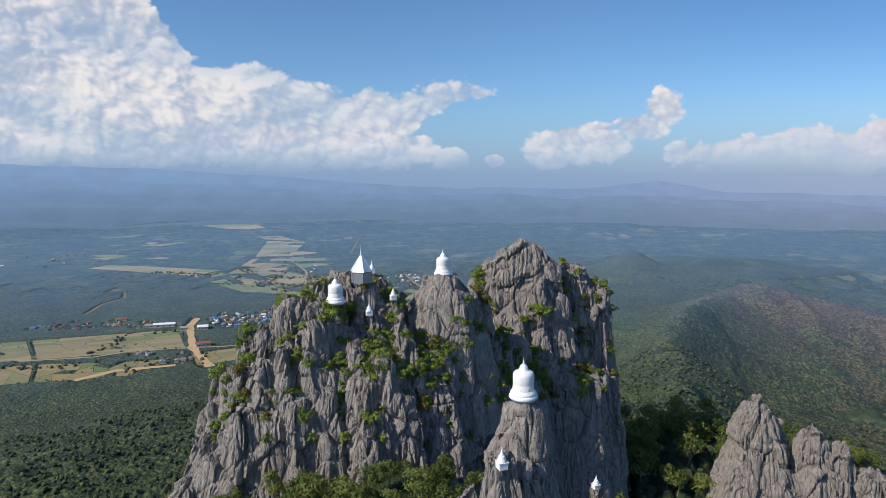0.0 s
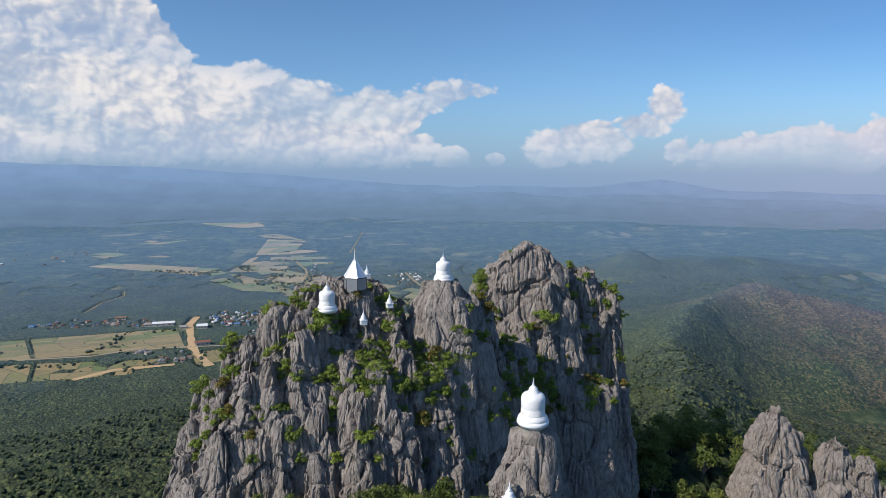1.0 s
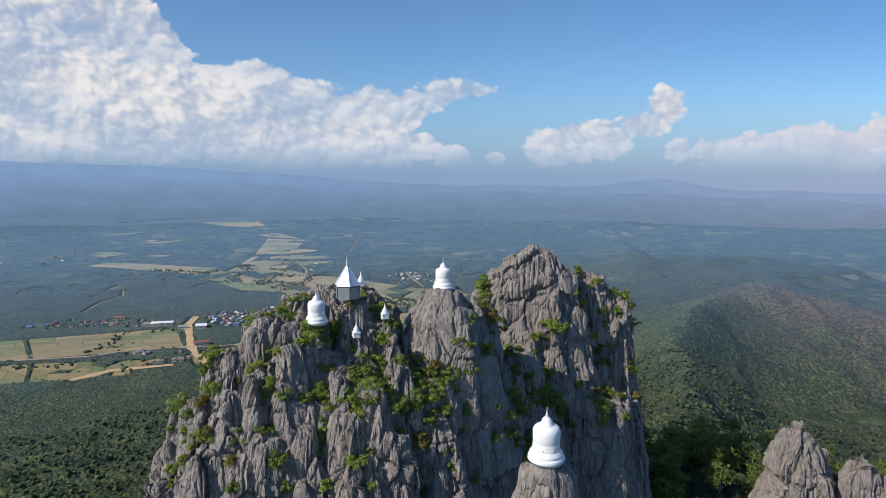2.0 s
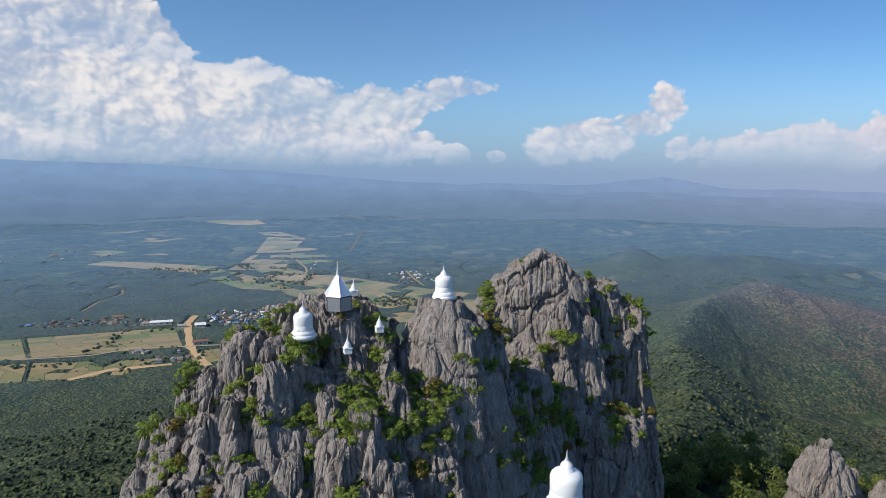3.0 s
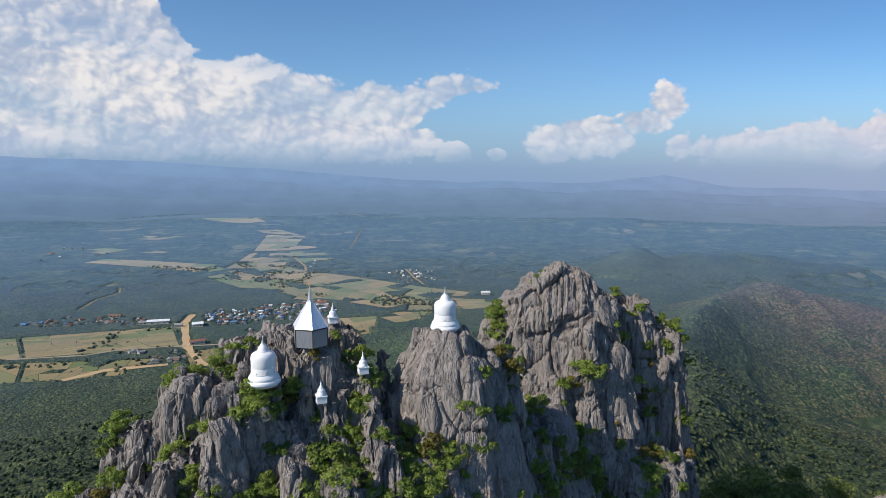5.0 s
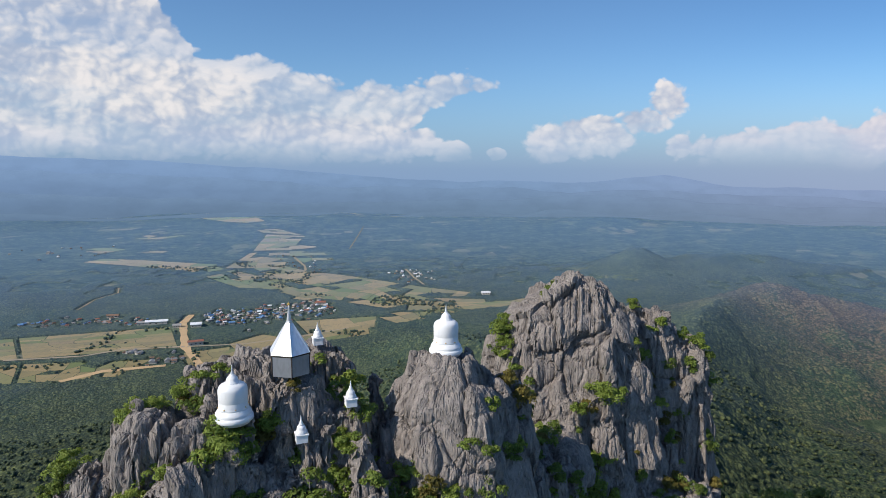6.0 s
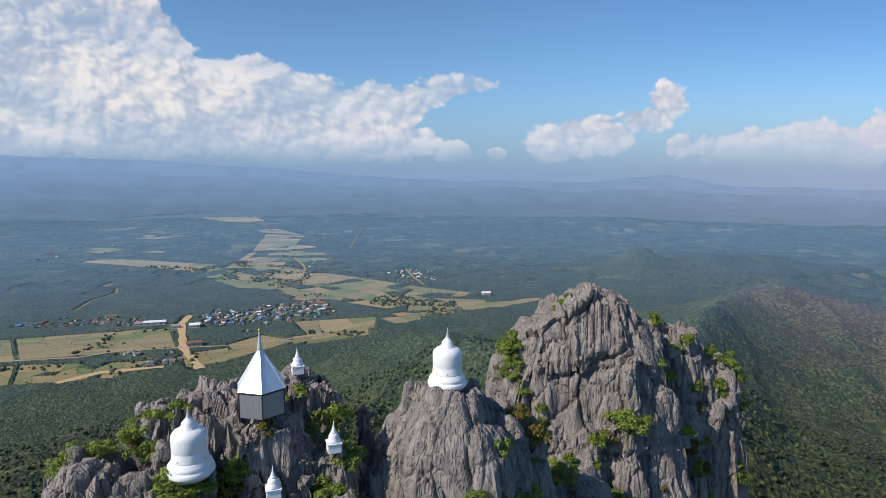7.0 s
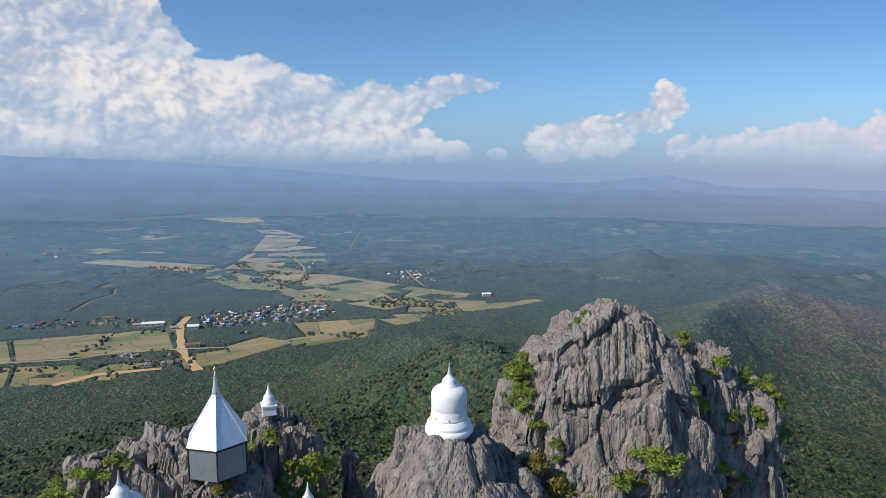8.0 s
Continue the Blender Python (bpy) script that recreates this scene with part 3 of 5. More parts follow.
def rock_mesh(x, y, top, deep, rx, ry, yaw=0.0, lean=(0.0, 0.0), sharp=0.6, seed=1, nu=110, nv=80, rough=1.0, tip=None, cuts=()):
    """A limestone block: flat faces meeting in arrises, split by joints, with karren grooves running down each face.
    cuts: faces as (bearing, steepness, reach from the axis, drop under the top), in place of chance ones."""
    rnd = random.Random(seed)
    n_cap = max(6, int(nv * 0.30))
    rise = np.concatenate([np.arctan(np.linspace(-0.03, 0.88, nv - n_cap)), np.linspace(math.atan(0.90), math.pi / 2, n_cap)])
    ang = np.linspace(-math.pi, math.pi, nu, endpoint=False)
    ang = ang + 0.62 * np.sin(ang - math.pi / 2)
    A, E = np.meshgrid(ang, rise)
    A, E = A.ravel(), E.ravel()
    ray = np.stack([rx * np.cos(A) * np.cos(E), ry * np.sin(A) * np.cos(E), deep * np.sin(E)], 1)
    w = radians(yaw)
    tip = rnd.uniform(-0.6, 0.6) * (0.3 + 0.7 * sharp) if tip is None else tip
    peak = Vector((tip * rx * math.cos(w), tip * rx * math.sin(w), deep))
    faces_of = []

    def reach_at(az):
        return 1 / math.sqrt((math.cos(az - w) / rx) ** 2 + (math.sin(az - w) / ry) ** 2)

    def cut(az, steep, point):
        nrm = Vector((math.sin(steep) * math.cos(az), math.sin(steep) * math.sin(az), math.cos(steep)))
        faces_of.append((*nrm, nrm.dot(point), az))

    for az, steep, reach, drop in cuts:
        az = radians(az)
        cut(az, radians(steep), Vector((reach * math.cos(az), reach * math.sin(az), deep - drop)))
    if not cuts:
        slope = 0.35 + 0.9 * sharp
        walls = rnd.choice((6, 7, 8))
        for k in range(walls):
            az = -math.pi / 2 + 2 * math.pi * (k + rnd.uniform(-0.3, 0.3) + 0.5) / walls
            r = reach_at(az) * rnd.uniform(0.84, 1.04)
            cut(az, radians(90 - rnd.uniform(5, 15) * (1.0 if deep < 20 else 0.5) - 5 * sharp), Vector((r * math.cos(az), r * math.sin(az), deep - min(0.35 * deep, 5.0))))
        for k in range(5):
            az = 2 * math.pi * (k + rnd.uniform(-0.35, 0.35)) / 5
            r = reach_at(az) * rnd.uniform(0.62, 0.88)
            cut(az, radians(rnd.uniform(52, 72)), Vector((r * math.cos(az), r * math.sin(az), deep - r * slope * rnd.uniform(0.55, 1.0))))
        for k in range(4):
            az = -0.4 + math.pi / 2 * (k + rnd.uniform(-0.35, 0.35))
            cut(az, math.atan(slope * rnd.uniform(0.55, 1.2)), peak + Vector((0, 0, rnd.uniform(-0.05, 0.12) * min(rx, ry) * sharp)))
    planes = np.array(faces_of)
    toward = ray @ planes[:, :3].T
    far = np.where(toward > 1e-5, planes[None, :, 3] / np.maximum(toward, 1e-5), 1e9)
    face = far.argmin(1)
    p = ray * far.min(1)[:, None]
    out = planes[face, :3]
    gx, gy = x + p[:, 0] + lean[0] * p[:, 2], y + p[:, 1] + lean[1] * p[:, 2]
    p = np.stack([gx, gy, top - deep + p[:, 2]], 1)
    size = min(rx, ry)
    warp = np.stack([fbm(p / 5.0, 3, 50 + k) for k in range(3)], 1) * 1.0

    def slabs(pp, scale, sd, tilt, width):
        """Flat-faced splinters: each cell has its own plane, with an open joint round it."""
        f1, f2, own, way = cells(pp * scale, sd)
        turn = own * 37.7
        plane = np.cos(turn) * way[:, 0] + np.sin(turn) * way[:, 1] + np.sin(turn * 2.3) * way[:, 2]
        return (own - 0.5) + tilt * plane, np.exp(-np.maximum(f2 - f1, 0) / width), own

    s1, j1, o1 = slabs(p + warp, (0.20, 0.20, 0.115), 4, 0.9, 0.05)
    s2, j2, o2 = slabs(p + warp * 0.5 + 31.0, (0.50, 0.50, 0.24), 9, 0.9, 0.09)
    # grooves run straight down each face; each slab has its own set
    az = planes[face, 4]
    across = -np.sin(az) * p[:, 0] + np.cos(az) * p[:, 1] + 0.16 * fbm(p * (0.5, 0.5, 0.22), 2, 15) + 0.06 * (p[:, 2] - top) * np.sin(o1 * 41)
    down, own_set = p[:, 2] * 0.07, face * 7.7 + o1 * 23.0
    n1 = vnoise(np.stack([across / 0.62, down, own_set], 1), 21)
    n2 = vnoise(np.stack([across / 0.30, down * 1.8, own_set], 1), 33)
    where = np.clip(0.62 + 1.2 * fbm(p * 0.21, 2, 91) + 0.5 * (o2 - 0.5), 0.12, 1.25)
    groove = np.exp(-np.abs(n1) / 0.15) + 0.40 * np.exp(-np.abs(n2) / 0.22)
    small = fbm(p * 1.9, 3, 77, 0.6)
    big = fbm(p * (0.16, 0.16, 0.08), 3, seed)
    push = 0.07 * size * big + rough * (0.85 * s1 + 0.24 * s2 - 0.70 * j1 - 0.34 * j2 + where * (0.30 * np.abs(n1) - 0.52 * groove) + 0.06 * small)
    p += out * push[:, None]
    crest = np.clip(1 - (top - p[:, 2]) / (0.5 * size + 1.0), 0, 1)
    jag = ridged(p * (0.62, 0.62, 0.0) + (0, 0, seed), 3, 61, 0.6)
    p[:, 2] += crest * rough * (0.42 * jag + 0.25 * small + 0.30 * s2 - 0.25)
    i, j = np.meshgrid(np.arange(nv - 1), np.arange(nu), indexing="ij")
    k = (j + 1) % nu
    faces = np.stack([i * nu + j, i * nu + k, (i + 1) * nu + k, (i + 1) * nu + j], -1).reshape(-1, 4)
    return p, faces


ROCK_TOPS = []


def pinnacle(parent, x, y, top, deep, rx, ry, yaw=0.0, lean=(0.0, 0.0), sharp=0.6, fine=1.0, rough=1.0, tip=None, cuts=()):
    seed = len(ROCK_TOPS) * 3 + 1
    around, up = 2 * math.pi * math.sqrt((rx * rx + ry * ry) / 2), deep
    nu, nv = int(min(300, max(64, around / 0.20 * fine))), int(min(130, max(40, up / 0.26 * fine)))
    verts, faces = rock_mesh(x, y, top, deep, rx, ry, yaw, lean, sharp, seed, nu, nv, rough, tip, cuts)
    ROCK_TOPS.append((x, y, top, rx, ry))
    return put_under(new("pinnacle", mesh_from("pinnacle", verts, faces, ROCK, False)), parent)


massif = thing("limestone_massif", pose(0, 0, 0), "weathered grey limestone massif with fluted pinnacles and crevices", "rock")


def build_massif(m):
    # body of the massif
    pinnacle(m, -12, 97, 308, 34, 13, 10, 10, sharp=0.3, fine=0.6)
    pinnacle(m, -22, 94, 303, 32, 11, 9, 0, sharp=0.4, fine=0.6)
    pinnacle(m, 0, 103, 305, 34, 10, 9, 0, sharp=0.4, fine=0.6)
    pinnacle(m, 8, 110, 302, 34, 9, 9, 0, sharp=0.3, fine=0.6)
    # summit block and its slabs
    pinnacle(m, 15.5, 122.0, 316.9, 46, 9.0, 6.5, cuts=(
        (180, 52, 5.7, 2.6), (188, 83, 9.3, 7.5), (-140, 74, 7.6, 5.5), (-104, 81, 6.3, 6.0), (-96, 58, 3.6, 1.6), (-62, 79, 7.6, 5.2), (-48, 56, 4.8, 1.6),
        (-12, 78, 8.4, 4.8), (4, 44, 5.4, 2.2), (170, 33, 0.0, 0.3), (-30, 14, 0.0, -0.1), (60, 40, 3.0, 0.8), (95, 78, 6.0, 3.0), (140, 70, 7.0, 4.0), (45, 76, 7.5, 4.0)))
    pinnacle(m, 17.0, 118.4, 316.2, 14, 2.2, 2.0, 6, (0.0, 0.10), 0.5, tip=-0.2)
    pinnacle(m, 20.6, 117.6, 313.6, 17, 2.4, 2.2, 10, (-0.05, 0.09), 0.55)
    pinnacle(m, 10.0, 117.4, 311.2, 14, 3.2, 2.4, -12, (0.05, 0.06), 0.30, tip=0.2)
    pinnacle(m, 13.6, 117.0, 312.6, 13, 2.7, 2.2, -4, (0.02, 0.09), 0.45)
    pinnacle(m, 22.0, 116.9, 310.6, 22, 3.1, 2.8, 14, (-0.06, 0.07), 0.55)
    pinnacle(m, 6.6, 119.0, 309.6, 18, 1.9, 2.2, 0, (0.06, 0.03), 0.35)
    pinnacle(m, 18.6, 113.6, 305.4, 15, 2.5, 2.2, 8, (-0.02, 0.05), 0.30, tip=0.2)
    pinnacle(m, 14.6, 114.4, 304.2, 15, 2.7, 2.2, 0, (0.0, 0.05), 0.22)
    pinnacle(m, 24.4, 117.2, 303.2, 26, 2.8, 3.4, 20, (-0.03, 0.05), 0.4)
    pinnacle(m, 27.4, 119.6, 298.8, 24, 2.6, 3.2, 15, (0.0, 0.05), 0.5)
    # eastern wing
    pinnacle(m, 27.6, 126.5, 312.6, 48, 4.0, 5.5, 0, (-0.02, 0.0), 0.30, tip=-0.1)
    pinnacle(m, 31.6, 126.5, 309.6, 48, 3.2, 5.0, 0, (-0.03, 0.0), 0.30, tip=-0.2)
    pinnacle(m, 34.0, 125, 304.6, 44, 2.4, 4.5, 0, (-0.03, 0.0), 0.35)
    # wall between summit and middle pinnacle
    pinnacle(m, 24.0, 112.0, 294.5, 24, 4.6, 4.0, 0, (0, 0.08), 0.4)
    pinnacle(m, 29.0, 115.0, 293.0, 26, 3.8, 4.0, 0, (0, 0.06), 0.4)
    pinnacle(m, 33.2, 119.5, 290.0, 26, 3.2, 3.6, 0, (0, 0.05), 0.4)
    pinnacle(m, 15.0, 109.0, 295.5, 24, 5.0, 4.0, 0, (0, 0.08), 0.5)
    pinnacle(m, 9.4, 102.5, 303.5, 26, 3.2, 4.0, -20, (-0.05, 0.05), 0.5)
    pinnacle(m, 7.6, 99.5, 299.0, 22, 3.0, 3.0, -10, (-0.03, 0.06), 0.5)
    pinnacle(m, 12.2, 103.5, 297.0, 22, 3.2, 3.2, 0, (0, 0.05), 0.5)
    # middle pinnacle under the bell
    pinnacle(m, 0.2, 99.3, 314.0, 24, 6.0, 4.6, rough=0.6, cuts=(
        (-90, 7, 0.0, 0.0), (90, 5, 0.0, 0.0), (-92, 60, 1.9, 0.3), (-150, 54, 1.9, 0.35), (178, 50, 1.9, 0.35), (-38, 56, 2.2, 0.4), (2, 47, 2.3, 0.4), (60, 60, 2.2, 0.3), (120, 60, 2.0, 0.3),
        (-88, 79, 4.0, 4.2), (-135, 78, 4.8, 5.0), (182, 77, 5.2, 5.5), (-42, 78, 5.0, 5.0), (-2, 76, 6.2, 5.5), (90, 80, 4.5, 4.0)))
    pinnacle(m, 5.0, 101.4, 311.8, 20, 3.6, 3.2, 10, (-0.05, 0.02), 0.35, tip=-0.3)
    pinnacle(m, -2.2, 97.4, 308.6, 13, 2.0, 1.8, -5, (0.03, 0.06), 0.35)
    pinnacle(m, 1.0, 96.9, 308.2, 12, 2.4, 1.8, 5, (0.0, 0.05), 0.3)
    pinnacle(m, 0.0, 96.2, 303.8, 10, 1.3, 1.2, 0, (0.0, 0.05), 0.6)
    pinnacle(m, 2.9, 96.6, 304.2, 10, 1.6, 1.4, 0, (0.0, 0.05), 0.6)
    pinnacle(m, 3.0, 95.0, 300.0, 13, 2.3, 1.9, 0, (0.0, 0.04), 0.25)
    pinnacle(m, 6.0, 97.5, 304.0, 14, 2.0, 1.8, 0, (-0.04, 0.05), 0.5)
    pinnacle(m, -4.0, 101.0, 310.6, 16, 2.8, 2.4, 0, (0.05, 0.0), 0.4)
    pinnacle(m, -7.0, 104.4, 310.4, 10, 1.1, 1.0, 0, (0, 0), 0.4)
    pinnacle(m, -4.6, 103.4, 308.0, 12, 1.6, 1.6, 0, (0, 0), 0.5)
    pinnacle(m, -24.8, 93.0, 310.2, 18, 3.6, 3.0, 0, (0.04, 0.02), 0.2)
    pinnacle(m, -28.8, 92.6, 306.8, 18, 3.4, 3.0, 0, (0.04, 0.02), 0.2)
    pinnacle(m, -17.2, 89.8, 308.8, 14, 2.8, 1.8, 0, (0.0, 0.05), 0.2)
    # under the pavilion and the little stupas
    pinnacle(m, -12.7, 95.6, 313.7, 18, 3.3, 2.9, 0, (0.0, 0.02), 0.10)
    pinnacle(m, -17.2, 97.0, 314.2, 16, 3.2, 2.6, 0, (0.03, 0.0), 0.12)
    pinnacle(m, -20.6, 96.4, 314.0, 16, 2.8, 2.4, 0, (0.03, 0.0), 0.2)
    pinnacle(m, -13.6, 93.9, 313.0, 14, 1.9, 1.5, 0, (0.0, 0.05), 0.35)
    pinnacle(m, -18.0, 94.6, 311.9, 14, 2.2, 2.0, 20, (0.03, 0.0), 0.45)
    pinnacle(m, -11.6, 102.6, 314.3, 20, 3.2, 2.6, 0, (0.0, 0.0), 0.15, tip=0.0)
    pinnacle(m, -7.9, 95.5, 311.4, 14, 1.7, 1.5, 0, (0.0, 0.04), 0.3)
    pinnacle(m, -11.4, 92.8, 309.9, 13, 1.5, 1.3, 0, (0.0, 0.05), 0.3)
    pinnacle(m, -13.2, 92.6, 310.0, 13, 1.6, 1.4, 0, (0.0, 0.05), 0.5)
    pinnacle(m, -9.6, 93.4, 309.8, 13, 1.3, 1.3, 0, (0.0, 0.05), 0.5)
    pinnacle(m, -16.4, 91.8, 311.7, 15, 2.6, 2.2, 0, (0.0, 0.03), 0.12, tip=0.0)
    pinnacle(m, -6.2, 91.6, 309.4, 15, 1.9, 1.6, 10, (-0.02, 0.05), 0.5)
    pinnacle(m, -5.2, 89.6, 305.6, 14, 2.2, 1.8, 5, (0.0, 0.06), 0.4)
    pinnacle(m, -10.4, 96.0, 311.6, 18, 5.0, 2.8, 0, (0.0, 0.03), 0.15, tip=-0.3)
    pinnacle(m, -9.6, 93.9, 309.2, 16, 4.2, 2.2, 0, (0.0, 0.05), 0.2, tip=0.1)
    pinnacle(m, -13.6, 91.6, 307.4, 14, 2.4, 1.8, 0, (0.0, 0.05), 0.3)
    pinnacle(m, -19.0, 92.8, 311.6, 15, 2.6, 2.0, 10, (0.02, 0.03), 0.3)
    pinnacle(m, -5.0, 98.0, 308.6, 16, 2.6, 2.4, 0, (0.0, 0.0), 0.4)
    # western slope: blades and slabs stepping down
    pinnacle(m, -20.0, 90.6, 310.8, 15.0, 3.07, 2.40, 15, (0.05, 0.04), 0.3)
    pinnacle(m, -23.6, 90.8, 310.5, 16.0, 2.94, 2.52, 0, (0.05, 0.04), 0.3)
    pinnacle(m, -19.2, 87.6, 308.8, 17.0, 3.33, 2.40, 12, (-0.02, 0.06), 0.3)
    pinnacle(m, -16.6, 88.0, 305.4, 14.0, 2.30, 1.80, 0, (-0.03, 0.05), 0.36)
    pinnacle(m, -13.3, 87.2, 305.8, 18.0, 2.18, 2.04, 0, (0.01, 0.06), 0.75)
    pinnacle(m, -10.9, 84.6, 300.8, 13.0, 2.30, 1.92, 0, (0.0, 0.06), 0.42)
    pinnacle(m, -8.2, 86.6, 304.0, 14.0, 2.30, 1.92, 0, (0.0, 0.06), 0.36)
    pinnacle(m, -22.6, 87.0, 306.2, 15.0, 2.82, 2.28, 10, (-0.02, 0.06), 0.36)
    pinnacle(m, -26.4, 85.6, 303.5, 15.0, 3.07, 2.52, 18, (0.02, 0.06), 0.36)
    pinnacle(m, -27.6, 90.6, 307.8, 15.0, 2.56, 2.28, 0, (0.05, 0.03), 0.3)
    pinnacle(m, -30.2, 91.4, 305.2, 15.0, 2.56, 2.16, 0, (0.05, 0.03), 0.33)
    pinnacle(m, -32.8, 89.6, 301.6, 15.0, 2.82, 2.28, 0, (0.05, 0.03), 0.3)
    pinnacle(m, -30.4, 86.0, 300.2, 14.0, 2.69, 2.16, 0, (0.03, 0.05), 0.33)
    pinnacle(m, -34.2, 86.8, 297.0, 14.0, 2.56, 2.16, 0, (0.05, 0.03), 0.33)
    pinnacle(m, -28.6, 82.6, 297.6, 15.0, 3.84, 2.64, 10, (0.02, 0.06), 0.3)
    pinnacle(m, -24.6, 82.6, 297.0, 14.0, 2.82, 2.28, 0, (0.0, 0.06), 0.36)
    pinnacle(m, -21.0, 83.6, 299.2, 14.0, 3.07, 2.40, 0, (0.0, 0.06), 0.36)
    pinnacle(m, -17.0, 84.2, 300.0, 14.0, 2.82, 2.28, 0, (0.0, 0.06), 0.36)
    pinnacle(m, -35.4, 84.6, 293.6, 13.0, 2.82, 2.28, 0, (0.05, 0.03), 0.3)
    pinnacle(m, -32.6, 81.6, 292.2, 13.0, 2.82, 2.28, 0, (0.03, 0.05), 0.3)
    pinnacle(m, -35.6, 80.4, 288.0, 12.0, 3.07, 2.40, 0, (0.03, 0.05), 0.3)
    pinnacle(m, -11.0, 82.0, 295.0, 11.0, 2.43, 1.92, 0, (0.0, 0.06), 0.3)
    pinnacle(m, -6.0, 85.6, 298.6, 12.0, 2.82, 2.16, 0, (0.0, 0.06), 0.3)
    pinnacle(m, -1.0, 90.0, 299.2, 13.0, 3.33, 2.64, 0, (0.0, 0.06), 0.3)


build_massif(massif)

spur = thing("limestone_pinnacle", pose(0, 0, 0), "grey limestone pinnacle carrying a white bell stupa", "rock")
pinnacle(spur, 8.25, 61.7, 307.2, 5.5, 2.5, 2.1, 0, (0, 0.02), 0.06, 1.6, 0.7, tip=0.0)
pinnacle(spur, 7.8, 60.6, 304.7, 8, 2.7, 2.1, 8, (0, 0.03), 0.18, 1.4, 0.8)
pinnacle(spur, 8.6, 61.4, 303.6, 16, 3.5, 3.0, 0, (-0.02, 0.03), 0.15, 1.3, 0.9)
pinnacle(spur, 9.9, 60.2, 301.6, 15, 2.3, 2.0, 0, (-0.02, 0.05), 0.25, 1.2, 0.9)
pinnacle(spur, 6.6, 58.9, 301.4, 14, 2.2, 1.9, 0, (0.0, 0.04), 0.2, 1.2, 0.9)
pinnacle(spur, 5.6, 56.0, 303.5, 18, 2.4, 2.0, 0, (0, 0.04), 0.15, 1.2, 0.8, tip=0.0)
pinnacle(spur, 8.8, 57.2, 301.8, 16, 2.2, 1.9, 0, (-0.02, 0.05), 0.3, 1.2, 0.8)
pinnacle(spur, 2.2, 55.6, 300.2, 16, 1.9, 1.7, 0, (0.02, 0.05), 0.35, 1.2, 0.8)
pinnacle(spur, 11.2, 60.4, 300.6, 16, 2.0, 1.9, 0, (-0.03, 0.04), 0.4, 1.1, 0.8)
pinnacle(spur, 22.4, 84.5, 285.9, 12, 1.6, 1.5, 0, (0, 0.0), 0.2, 1.0)

outcrop = thing("limestone_outcrop", pose(0, 0, 0), "separate grey limestone outcrop with pale split faces", "rock")
pinnacle(outcrop, 62.6, 117.6, 286.8, 28, 5.0, 4.0, cuts=(
    (-150, 62, 0.6, 0.8), (-60, 68, 0.8, 0.8), (15, 56, 0.6, 0.5), (100, 60, 1.0, 0.8), (180, 74, 3.2, 6.0), (-100, 79, 3.2, 6.0), (-20, 74, 3.8, 5.0), (60, 75, 3.5, 5.0), (130, 75, 3.5, 5.0)))
pinnacle(outcrop, 59.4, 115.4, 278.3, 18, 3.0, 2.6, 0, (0.05, 0.05), 0.55)
pinnacle(outcrop, 67.0, 118.4, 282.2, 22, 3.0, 3.0, 0, (0, 0.03), 0.40)
pinnacle(outcrop, 64.2, 113.8, 274.8, 16, 2.8, 2.4, 0, (0.0, 0.05), 0.45)
pinnacle(outcrop, 73.2, 114.6, 281.4, 24, 3.4, 3.0, 0, (0, 0.05), 0.95, tip=-0.2)
pinnacle(outcrop, 78.0, 113.4, 278.6, 22, 3.4, 3.0, 0, (-0.04, 0.05), 0.85)
pinnacle(outcrop, 83.8, 111.6, 273.4, 18, 3.4, 2.8, 0, (-0.03, 0.05), 0.50)
pinnacle(outcrop, 69.6, 114.6, 272.8, 15, 2.6, 2.4, 0, (0.0, 0.05), 0.55)

# ---------------------------------------------------------------- stupas and pavilion


